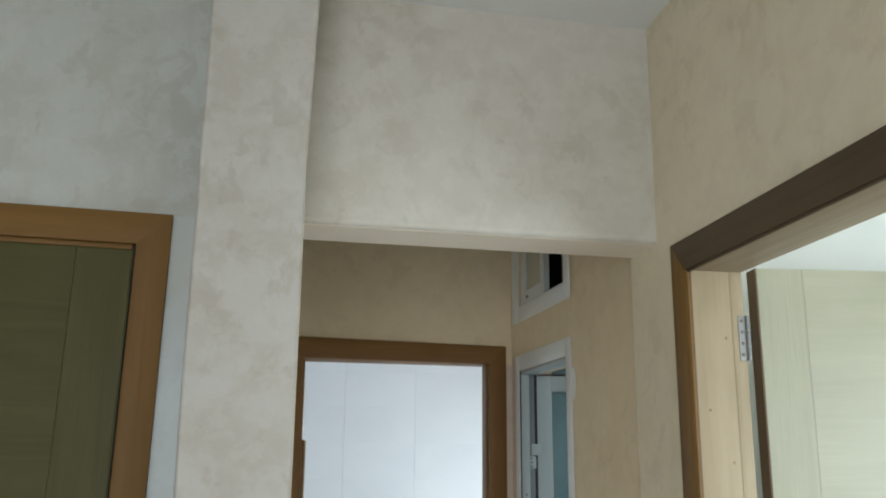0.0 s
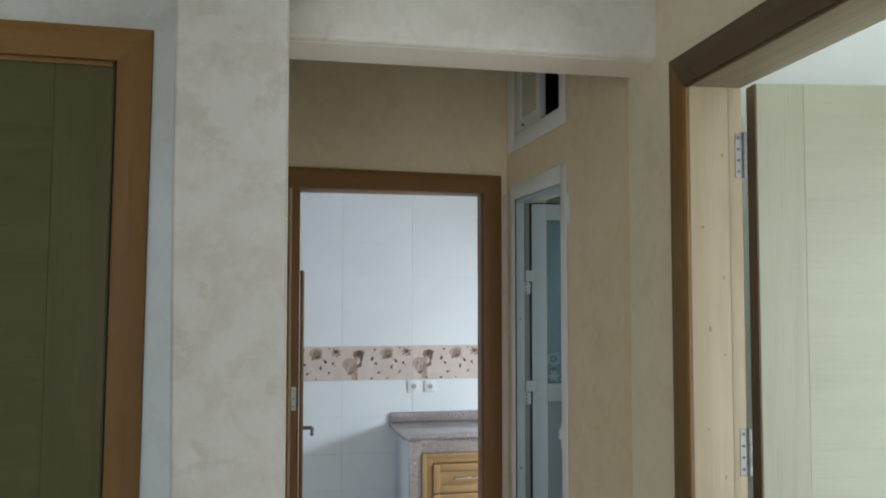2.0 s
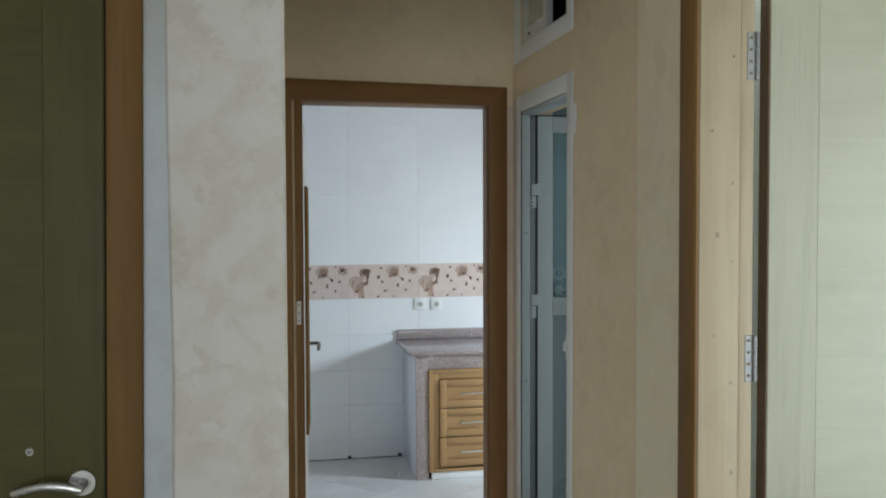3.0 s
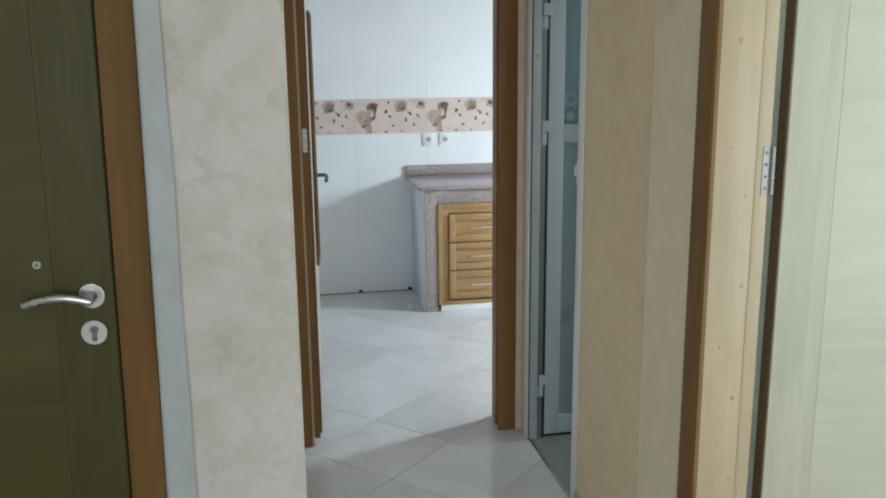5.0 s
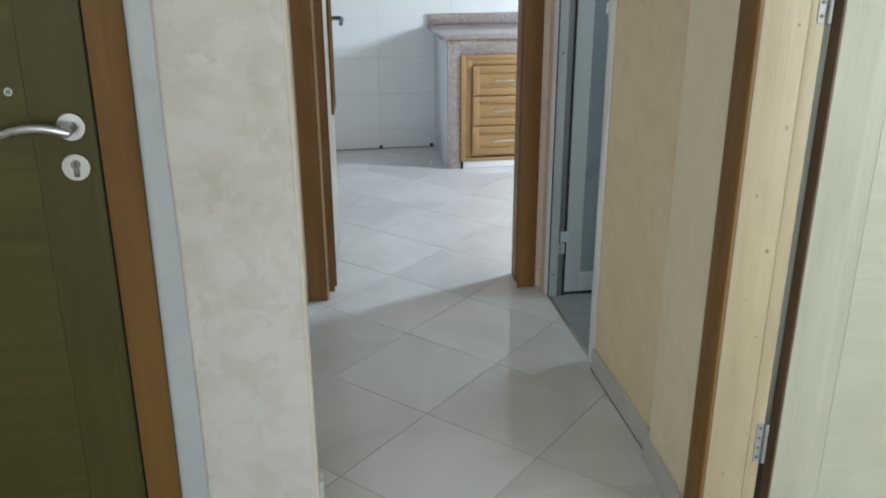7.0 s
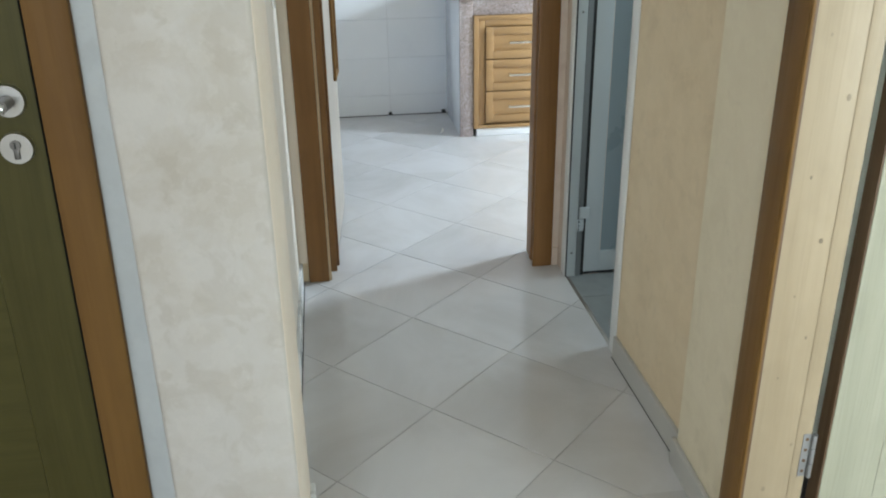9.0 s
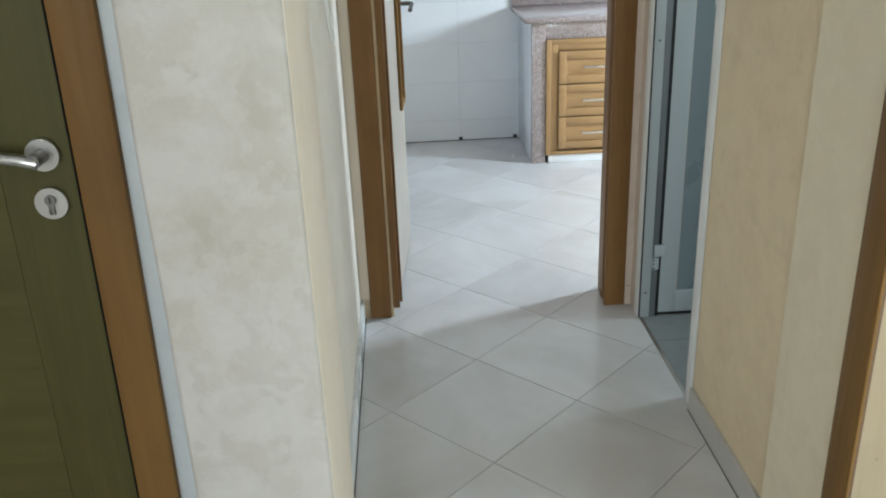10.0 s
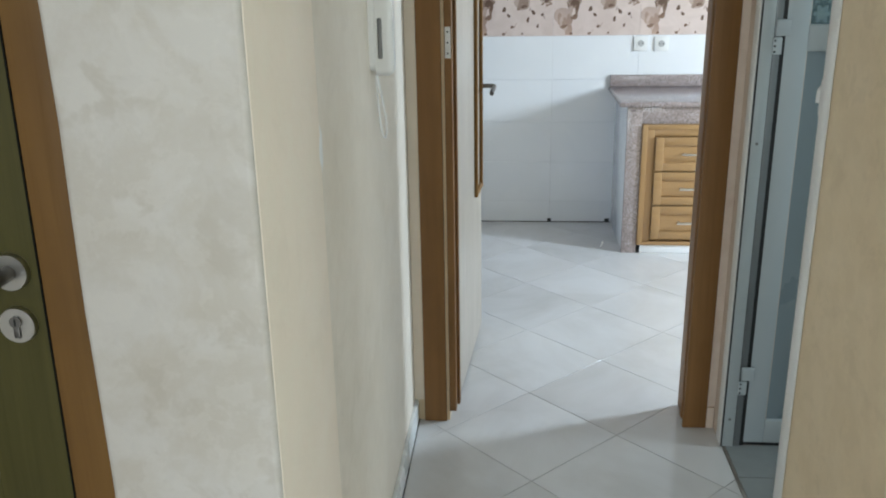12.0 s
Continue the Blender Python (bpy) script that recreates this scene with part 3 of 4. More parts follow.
def keyrose(parent, at, mat):
    x, y, z = at
    bm = bmesh.new()
    cyl(bm, (x, y, z), (x, y - 0.008, z), 0.0265, 0.0255, 36)
    plate = part("lock_rose", bm, mat, parent, "round brushed steel lock rose")
    k = bmesh.new()
    cyl(k, (x, y - 0.0075, z + 0.006), (x, y - 0.0115, z + 0.006), 0.0085, n=20)
    box(k, x - 0.005, x + 0.005, y - 0.0110, y - 0.0075, z - 0.018, z + 0.004, bev=0.002)
    part("lock_cylinder", k, M_DARKSTEEL, plate)
    s = boxes((x - 0.0012, x + 0.0012, y - 0.0122, y - 0.0105, z + 0.001, z + 0.011))
    part("key_slot", s, M_RUBBER, plate)


lever(door_1, (-1.337 - DX0, -0.0005, 1.079), 0.130, 0.005, 0.048, M_STEEL)
keyrose(door_1, (-1.338 - DX0, -0.0005, 1.001), M_STEEL)
stud = bmesh.new()
cyl(stud, (-1.437 - DX0, 0, 1.146), (-1.437 - DX0, -0.005, 1.146), 0.0085, 0.0075, 20)
viewer = part("door_viewer", stud, M_STEEL, door_1, "small steel door viewer")
lens_bm = bmesh.new()
cyl(lens_bm, (-1.437 - DX0, -0.004, 1.146), (-1.437 - DX0, -0.0062, 1.146), 0.005, n=16)
part("viewer_lens", lens_bm, M_DARKSTEEL, viewer)

# ---- door of the side room: frame, and leaf that stands open
door_2 = thing("door_2", (-0.020, LIN_Y1, 0), "brown wooden door frame with a pine head lining, darkened for shade and brown tint", "door frame", rz=-2.7, kind="structure")
CF = -0.015
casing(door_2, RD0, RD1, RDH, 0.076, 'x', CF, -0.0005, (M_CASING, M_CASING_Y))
for y0, y1 in ((RD1, RD1 + 0.018), (RD0 - 0.018, RD0)):
    part("jamb_lining", boxes((-0.003, TH + 0.001, y0, y1, 0.001, RDH + 0.018), bev=0.0015), M_PINE, door_2, "knotty pine head lining, darkened for shade and brown tint")
part("head_lining", boxes((0.001, TH + 0.001, RD0, RD1, RDH, RDH + 0.018), bev=0.0015), M_PINE_Y, door_2, "pine head lining, darkened for shade and brown tint")
# rounded bead, and a dark strip that paints the shadow line between casing and lining
part("bead", boxes((CF + 0.002, -0.006, RD1 - 0.006, RD1 - 0.0004, 0.002, RDH - 0.0004), bev=0.0026, seg=3), M_CASING, door_2)
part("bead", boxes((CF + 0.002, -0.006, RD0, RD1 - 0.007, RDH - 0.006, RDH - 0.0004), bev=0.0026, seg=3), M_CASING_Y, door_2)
part("shadow_line_strip", boxes((-0.006, -0.001, RD1 - 0.003, RD1 - 0.0004, 0.002, RDH - 0.0004)), M_LEAFEDGE, door_2)
part("stop_strip", boxes((TH - 0.030, TH + 0.001, RD1 - 0.0012, RD1 - 0.0002, 0.002, RDH - 0.0005), bev=0.0004), M_PINE, door_2)

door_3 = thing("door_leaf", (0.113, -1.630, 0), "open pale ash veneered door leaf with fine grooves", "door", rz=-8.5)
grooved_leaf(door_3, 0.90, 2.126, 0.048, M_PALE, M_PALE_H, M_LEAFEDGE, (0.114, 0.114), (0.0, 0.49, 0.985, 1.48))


def knot_mesh(n):
    """Small dark knots of the pine, scattered on its face in two loose rows."""
    rng = random.Random(11)
    bm = bmesh.new()
    for k in range(n):
        x = (0.032 if k % 2 else 0.078) + rng.uniform(-0.010, 0.012)
        z = 0.12 + 1.93 * k / n + rng.uniform(-0.03, 0.03)
        r = rng.choice((0.002, 0.0026, 0.0032, 0.0042))
        q = rng.uniform(1.1, 1.7)
        vs = [bm.verts.new((x + r * math.cos(a), RD1 - 0.0006, z + r * q * math.sin(a))) for a in [2 * math.pi * i / 10 for i in range(10)]]
        c = bm.verts.new((x, RD1 - 0.0009, z))
        for i in range(10):
            bm.faces.new((vs[i], vs[(i + 1) % 10], c))
    return bm


part("knots", knot_mesh(17), paint("knot_wood", (0.36, 0.285, 0.19), 0.5, 0.4), door_2, "small dark knots in the pine")


def butt_hinge(z, parent):
    """Steel butt hinge between lining and leaf."""
    def at(bm):
        bm.transform(Matrix.Translation((TH, RD1, z)))
        return bm
    plate = part("hinge", at(boxes((-0.016, 0.001, -0.0030, -0.0011, -0.052, 0.052), bev=0.0008, seg=1)), M_ZINC, parent, "zinc-plated steel butt hinge")
    s = bmesh.new()
    for dz in (-0.038, -0.012, 0.014, 0.040):
        screw(s, (-0.008, -0.0030, dz), (0, -1, 0), 0.0036)
    part("screw_heads", at(s), M_LEAFEDGE, plate)
    for a, b in ((-0.052, -0.019), (-0.017, 0.017), (0.019, 0.052)):
        k = bmesh.new()
        cyl(k, (0.006, -0.005, a), (0.006, -0.005, b), 0.0052, n=14)
        part("knuckle", at(k), M_ZINC, plate)


for z in (0.295, 1.293, 1.963):
    butt_hinge(z, door_2)

# ---- kitchen door: frame and leaf that stands open
door_4 = thing("door_4", (0, 0, 0), "brown wooden kitchen door frame", "door frame", kind="structure")
casing(door_4, -0.878, -0.100, 2.057, 0.074, 'y', 0.0, KY0 - 0.0005, (M_KITCHENWOOD, M_KITCHENWOOD_H), rise=(0.014, 0.005))
for x0, x1 in ((KX0 - 0.001, KX0 + 0.022), (KX1 - 0.022, KX1 + 0.001)):
    part("jamb_lining", boxes((x0, x1, KY0 - 0.004, KY1 + 0.004, 0.002 if x0 > -0.5 else 0.035, KH), bev=0.002), M_KITCHENWOOD, door_4)
part("head_lining", boxes((KX0 + 0.022, KX1 - 0.022, KY0 - 0.004, KY1 + 0.004, KH - 0.022, KH), bev=0.002), M_KITCHENWOOD_H, door_4)
part("stop_strip", boxes((KX0 + 0.022, KX0 + 0.032, 0.055, 0.090, 0.036, KH - 0.023), bev=0.003), M_KITCHENWOOD, door_4)
part("stop_strip", boxes((KX1 - 0.028, KX1 - 0.022, 0.055, 0.090, 0.002, KH - 0.023), bev=0.003), M_KITCHENWOOD, door_4)
plate = part("hinge_plate", boxes((KX0 + 0.0015, KX0 + 0.0185, KY0 - 0.0056, KY0 - 0.0030, 1.200, 1.290), bev=0.0006, seg=1), M_STEEL, door_4, "steel hinge plate")
hp = bmesh.new()
for z in (1.214, 1.245, 1.276):
    screw(hp, (KX0 + 0.0100, KY0 - 0.0056, z), (0, -1, 0), 0.0028)
part("screw_heads", hp, M_RUBBER, plate)

kd = thing("kitchen_door_leaf", (-0.845, 0.158, 0), "open pale kitchen door leaf with brown moulding", "door", rz=85.6)
# along the leaf: +x runs into the kitchen, -y faces the doorway
part("core", boxes((0, 0.66, 0.003, 0.037, 0.012, 2.034), bev=0.001, seg=1), M_LEAFEDGE, kd)
part("face_board", boxes((0.0015, 0.6585, -0.001, 0.0032, 0.012, 2.034), bev=0.001, seg=1), M_LEAFW, kd)
part("face_board", boxes((0.0015, 0.6585, 0.0368, 0.041, 0.012, 2.034), bev=0.001, seg=1), M_LEAFW, kd)
for r in ((0.44, 0.462, -0.014, -0.001, 0.62, 1.756), (0.598, 0.62, -0.014, -0.001, 0.62, 1.756), (0.462, 0.598, -0.013, -0.001, 0.62, 0.642), (0.462, 0.598, -0.013, -0.001, 1.734, 1.756)):
    part("moulding", boxes(r, bev=0.004), M_CASING, kd, "brown wooden moulding")
kp = boxes((0.612, 0.650, -0.008, -0.001, 0.86, 1.06), bev=0.003)
kplate = part("handle_plate", kp, M_STEEL, kd)
part("lever", rod(bmesh.new(), [(0.632, -0.006, 1.015), (0.632, -0.045, 1.015), (0.630, -0.055, 1.014), (0.620, -0.058, 1.013), (0.56, -0.058, 1.008), (0.53, -0.056, 1.000)], 0.0085), M_DARKSTEEL, kplate)
kk = bmesh.new()
cyl(kk, (0.632, -0.007, 0.93), (0.632, -0.012, 0.93), 0.012, n=16)
part("lock_cylinder", kk, M_DARKSTEEL, kplate)

# ---------------------------------------------------------------- bathroom door, white aluminium
door_5 = thing("door_5", (0, 0, 0), "white trim and aluminium frame of the bathroom doorway", "door frame", kind="structure")
part("trim", boxes((-0.005, -0.0005, BD0 - 0.055, BD0, 0.001, BDH + 0.062), bev=0.003), M_PLASTIC, door_5)
part("trim", boxes((-0.005, -0.0005, BD1, BD1 + 0.05, 0.001, BDH + 0.062), bev=0.003), M_PLASTIC, door_5)
part("trim", boxes((-0.005, -0.0005, BD0, BD1, BDH, BDH + 0.062), bev=0.003), M_PLASTIC, door_5)
jamb = part("jamb_profile", boxes((0.0, 0.034, BD1 - 0.012, BD1, 0.004, BDH - 0.001), bev=0.001), M_ALUJAMB, door_5)
js = bmesh.new()
for z in (0.10, 0.97, 1.55):
    screw(js, (0.017, BD1 - 0.012, z), (0, -1, 0), 0.0042)
part("jamb_screws", js, M_DARKSTEEL, jamb)
part("jamb_profile", boxes((0.036, 0.055, BD1 - 0.008, BD1, 0.004, BDH - 0.001), bev=0.001), M_ALUGREY, door_5, "grey aluminium track")
part("gap_strip", boxes((0.034, 0.036, BD1 - 0.009, BD1, 0.004, BDH - 0.001)), M_RUBBER, door_5)
part("gap_strip", boxes((0.055, 0.067, BD1 - 0.004, BD1, 0.004, BDH - 0.001)), M_RUBBER, door_5)
part("gap_strip", boxes((-0.0035, 0.0005, BD1 - 0.0125, BD1 - 0.0085, 0.004, BDH - 0.001)), M_RUBBER, door_5)
part("jamb_profile", boxes((0.0, 0.060, BD0, BD0 + 0.012, 0.004, BDH - 0.001), bev=0.001), M_ALU, door_5)
part("head_profile", boxes((0.0, 0.060, BD0 + 0.012, BD1 - 0.012, BDH - 0.014, BDH - 0.001), bev=0.001), M_ALU, door_5)
strike = boxes((0.000, 0.030, BD0 + 0.012, BD0 + 0.022, 1.135, 1.215), bev=0.003)
keep = part("lock_keep", strike, M_PLASTIC, door_5, "white plastic lock keep")
kb = bmesh.new()
rod(kb, [(0.010, BD0 + 0.020, 1.190), (0.010, BD0 + 0.040, 1.192), (0.010, BD0 + 0.050, 1.186), (0.010, BD0 + 0.053, 1.172), (0.010, BD0 + 0.052, 1.158)], 0.0062)
part("latch_hook", kb, M_PLASTIC, keep)

bl = thing("bathroom_door_leaf", (0.066, BD1 - 0.004, 0), "open white aluminium bathroom door with glass and grey panel", "door")
W_L, H_L, T_L, ST = 0.53, 2.006, 0.040, 0.062
for x0, x1 in ((0, ST), (W_L - ST, W_L)):
    part("stile", boxes((x0, x1, 0, T_L, 0.016, H_L), bev=0.003), M_ALU, bl)
for z0, z1 in ((0.016, 0.095), (1.222, 1.292), (H_L - 0.062, H_L)):
    part("rail", boxes((ST, W_L - ST, 0, T_L, z0, z1), bev=0.003), M_ALU, bl)
part("panel", boxes((ST, W_L - ST, 0.012, 0.028, 0.095, 1.222)), M_FROST, bl, "grey frosted lower panel")
pane = part("pane", boxes((ST, W_L - ST, 0.017, 0.022, 1.292, H_L - 0.062)), M_GLASS, bl, "clear upper pane")
pane.visible_shadow = False
part("gap_strip", boxes((0.001, W_L, 0.004, 0.036, H_L, H_L + 0.006)), M_RUBBER, bl)
# Lower strip is painted black as the shadow line beneath the leaf.
part("gap_strip", boxes((0.001, W_L, 0.002, 0.038, 0.006, 0.016)), M_RUBBER, bl, "black strip painted as the shadow line under the leaf")
for z in (0.235, 1.262, 1.694):
    def at(bm):
        bm.transform(Matrix.Translation((0.052, BD1 - 0.012, z)))
        return bm
    h = part("hinge", at(boxes((-0.020, 0.004, -0.008, -0.0003, -0.046, -0.001), bev=0.002)), M_ALU, door_5, "white aluminium hinge")
    part("hinge_leaf", at(boxes((-0.014, 0.022, -0.010, -0.0003, 0.003, 0.046), bev=0.002)), M_ALU, h)
    s = bmesh.new()
    for dz in (-0.039, -0.024, -0.009):
        screw(s, (-0.015, -0.008, dz), (0, -1, 0), 0.0032)
    part("screw_heads", at(s), M_RUBBER, h)
setting("trim_bath_threshold", boxes((0.002, 0.0115, BD0, BD1, -0.010, 0.0030), bev=0.001), M_GROUT, "dark strip of grout at the bathroom threshold", "threshold")

# ---------------------------------------------------------------- high sliding window above it
win = thing("window_1", (0, 0, 0), "white aluminium sliding window high in the hall wall", "window", kind="structure")
WY0, WY1 = BD0, BD1 + 0.035
for r in ((-0.006, 0.05, BD0 - 0.056, BD0, WZ0 - 0.062, WZ1 + 0.06), (-0.006, -0.0005, BD1, BD1 + 0.088, WZ0 - 0.062, WZ1 + 0.06),
          (-0.006, 0.05, BD0, BD1, WZ0 - 0.062, WZ0), (-0.006, 0.05, BD0, BD1, WZ1, WZ1 + 0.06)):
    r = (r[0], -0.0005, *r[2:])
    part("window_frame", boxes(r, bev=0.003), M_PLASTIC, win)
for x0, x1, ya, yb in ((0.006, 0.026, -0.405, BD1 - 0.012),):
    sash = part("sash", boxes((x0, x1, ya, ya + 0.045, WZ0, WZ1), (x0, x1, yb - 0.045, yb, WZ0, WZ1), (x0, x1, ya + 0.045, yb - 0.045, WZ0, WZ0 + 0.055),
                              (x0, x1, ya + 0.045, yb - 0.045, WZ1 - 0.05, WZ1)), M_SASHFRAME, win)
    part("pane", boxes((x0 + 0.008, x1 - 0.008, ya + 0.045, yb - 0.045, WZ0 + 0.055, WZ1 - 0.05)), M_SASH, sash, "misted pane")
    kn = bmesh.new()
    cyl(kn, (x0, -0.20, WZ0 + 0.028), (x0 - 0.006, -0.20, WZ0 + 0.028), 0.006, n=12)
    part("sash_screw", kn, M_DARKSTEEL, sash)
part("track", boxes((0.030, 0.034, BD0 + 0.10, BD0 + 0.108, WZ0, WZ1), (0.034, 0.040, BD0 + 0.085, BD0 + 0.090, WZ0, WZ1)), M_ALUGREY, win)
part("track", boxes((-0.0005, 0.10, BD0, BD1, WZ0 - 0.001, WZ0 + 0.004)), M_ALU, win)

# ---------------------------------------------------------------- intercom
ic = thing("intercom", (HALL_L, -0.60, 1.343), "white plastic wall intercom with a handset", "intercom")


def rounded_slab(x0, x1, y0, y1, z0, z1, r, taper=0.0):
    """A slab on a wall with a rounded outline, bulging outwards."""
    bm = bmesh.new()
    prof = []
    for cx, cz, a0 in ((y1 - r, z1 - r, 0), (y0 + r, z1 - r, 90), (y0 + r, z0 + r, 180), (y1 - r, z0 + r, 270)):
        for k in range(7):
            a = radians(a0 + 15 * k)
            prof.append((cx + r * math.cos(a), cz + r * math.sin(a)))
    cy, cz = (y0 + y1) / 2, (z0 + z1) / 2
    rings = []
    for x, s in ((x0, 1.0), (x0 + (x1 - x0) * 0.65, 1.0), (x0 + (x1 - x0) * 0.9, 0.93), (x1, 0.80)):
        rings.append([bm.verts.new((x, cy + (y - cy) * s, cz + (z - cz) * (s * 0.5 + 0.5))) for y, z in prof])
    n = len(prof)
    for a, b in zip(rings, rings[1:]):
        for k in range(n):
            bm.faces.new((a[k], a[(k + 1) % n], b[(k + 1) % n], b[k]))
    bm.faces.new(rings[-1])
    bm.faces.new(list(reversed(rings[0])))
    return bm


part("base", rounded_slab(0.0, 0.016, -0.025, 0.026, -0.108, 0.115, 0.024), M_PLASTIC, ic)
hs = part("handset", rounded_slab(0.014, 0.054, -0.026, 0.024, -0.118, 0.125, 0.024), M_PLASTIC, ic)
part("grip_slot", boxes((0.021, 0.031, -0.0275, -0.0250, -0.078, 0.010), bev=0.003), M_GREYPLASTIC, hs, "grey grip inset")
cord = []
for k in range(41):
    a = k / 40
    cord.append((0.010 + 0.016 * math.sin(a * math.pi), 0.004 + 0.050 * math.sin(a * 2 * math.pi) * (1 - 0.35 * a), -0.105 - 0.155 * math.sin(a * math.pi) ** 0.8))
part("cord", rod(bmesh.new(), cord, 0.0026, 8), M_PLASTIC, ic, "looped white cord")

# ---------------------------------------------------------------- kitchen counter
CY = 1.815
unit = thing("counter_base", (0.008, 0, 0), "pink-grey granite counter front with a white tiled end", "counter base")
part("side_panel", boxes((-0.103, -0.085, CY + 0.020, KB - 0.001, 0.0, 0.7695), bev=0.001), M_WTILE, unit, "white glazed end")
part("front_post", boxes((-0.106, -0.030, CY, CY + 0.020, 0.0, 0.769), bev=0.0015), M_GRANITE, unit)
part("front_rail", boxes((-0.030, 1.2, CY, CY + 0.020, 0.682, 0.769), bev=0.0015), M_GRANITE, unit)
part("front_post", boxes((0.52, 1.2, CY, CY + 0.020, 0.0, 0.682), bev=0.0015), M_GRANITE, unit)
part("side_panel", boxes((1.18, 1.2, CY + 0.020, KB - 0.001, 0.0, 0.7695), bev=0.001), M_WTILE, unit)
top = thing("countertop", (0.008, 0, 0), "speckled pink-grey granite worktop with an upstand", "countertop")
tb = bmesh.new()
box(tb, -0.150, 1.22, CY - 0.030, KB - 0.001, 0.770, 0.797, bev=0.010, seg=4)
part("slab", tb, M_GRANITE, top)
part("upstand", boxes((-0.142, 1.22, KB - 0.022, KB - 0.001, 0.797, 0.860), bev=0.003), M_GRANITE, top)

dr = thing("drawer_unit", (0.008, 0, 0), "honey oak three-drawer unit set in the granite front", "drawer unit")
part("face_frame", boxes((-0.029, -0.002, CY - 0.012, CY + 0.018, 0.046, 0.681), bev=0.002), M_OAK_V, dr)
part("face_frame", boxes((0.492, 0.519, CY - 0.012, CY + 0.018, 0.046, 0.681), bev=0.002), M_OAK_V, dr)
part("face_frame", boxes((-0.002, 0.492, CY - 0.012, CY + 0.018, 0.655, 0.681), bev=0.002), M_OAK, dr)
part("face_frame", boxes((-0.002, 0.492, CY - 0.012, CY + 0.018, 0.046, 0.066), bev=0.002), M_OAK, dr)
part("inner_frame", boxes((-0.002, 0.036, CY - 0.004, CY + 0.018, 0.066, 0.655), bev=0.002), M_OAK_V, dr)
part("inner_frame", boxes((0.454, 0.492, CY - 0.004, CY + 0.018, 0.066, 0.655), bev=0.002), M_OAK_V, dr)
part("inner_frame", boxes((0.036, 0.454, CY - 0.004, CY + 0.018, 0.622, 0.655), bev=0.002), M_OAK, dr)
part("carcass", boxes((-0.002, 0.492, CY + 0.018, KB - 0.03, 0.046, 0.66)), M_OAK, dr)
part("plinth", boxes((-0.012, 0.515, CY - 0.004, CY + 0.012, 0.001, 0.045), bev=0.002), M_WTILE, dr, "white tiled plinth")
for z0, z1 in ((0.445, 0.618), (0.266, 0.438), (0.083, 0.259)):
    x0, x1, f = 0.039, 0.451, CY - 0.020
    w = 0.042
    d = part("drawer", boxes((x0, x0 + w, f, f + 0.018, z0, z1), (x1 - w, x1, f, f + 0.018, z0, z1), (x0 + w, x1 - w, f, f + 0.018, z1 - w, z1),
                             (x0 + w, x1 - w, f, f + 0.018, z0, z0 + w), bev=0.0025), M_OAK, dr)
    part("drawer_panel", boxes((x0 + w - 0.004, x1 - w + 0.004, f + 0.0115, f + 0.0175, z0 + w - 0.004, z1 - w + 0.004)), M_OAK, d)
    zc = (z0 + z1) / 2 + 0.003
    hb = rod(bmesh.new(), [(0.168, f - 0.022, zc), (0.20, f - 0.024, zc), (0.29, f - 0.024, zc), (0.322, f - 0.022, zc)], 0.006, 10)
    cyl(hb, (0.18, f + 0.009, zc), (0.18, f - 0.022, zc), 0.004, n=10)
    cyl(hb, (0.31, f + 0.009, zc), (0.31, f - 0.022, zc), 0.004, n=10)
    part("handle", hb, M_STEEL, d, "steel bar handle")

# ---------------------------------------------------------------- sockets over the counter
sock = thing("socket", (0.024, KB, 1.030), "white square wall socket", "socket", "kitchen sockets")
part("plate", boxes((-0.038, 0.038, -0.010, 0.0, -0.039, 0.039), bev=0.003), M_PLASTIC, sock)
ring = bmesh.new()
cyl(ring, (0, -0.0095, 0), (0, -0.0125, 0), 0.022, 0.021, 28)
well = part("well_ring", ring, M_PLASTIC, sock)
wb = bmesh.new()
cyl(wb, (0, -0.0122, 0), (0, -0.0132, 0), 0.0175, n=24)
part("well", wb, paint("grey_socket_well", (0.42, 0.42, 0.42), 0.4), well)
hb = bmesh.new()
for dx in (-0.0095, 0.0095):
    cyl(hb, (dx, -0.0130, 0), (dx, -0.0138, 0), 0.003, n=10)
part("holes", hb, M_RUBBER, well)
copy_thing(sock, pose(0.1365, KB, 1.028))

# ---------------------------------------------------------------- small light scrap on the kitchen floor
scrap = thing("paper_scrap", (-0.20, 1.905, 0.0), "tiny white curled scrap of paper on the tiles", "scrap")
sb = bmesh.new()
rows = []
for k in range(7):
    s = k / 6
    rows.append([sb.verts.new((0.012 * math.sin(s * 2) - 0.004, -0.006 + 0.004 * s, 0.0008 + 0.034 * s)), sb.verts.new((0.012 * math.sin(s * 2) + 0.006, 0.004, 0.0008 + 0.030 * s))])
for a, b in zip(rows, rows[1:]):
    sb.faces.new((a[0], a[1], b[1], b[0]))
part("curl", sb, M_PLASTIC, scrap)

# ---------------------------------------------------------------- tiles: walls and floors, piece by piece
def piece_mesh(name, w, d, h, bev, material):
    """A tile lying in x-z with its face to -y: w wide, h high, d thick."""
    bm = bmesh.new()
    box(bm, -w / 2, w / 2, -d, 0.0, -h / 2, h / 2)
    es = [e for e in bm.edges if all(v.co.y < -d / 2 for v in e.verts)]
    bmesh.ops.bevel(bm, geom=es, offset=bev, segments=1, affect='EDGES')
    return mesh_of(name, bm, material)


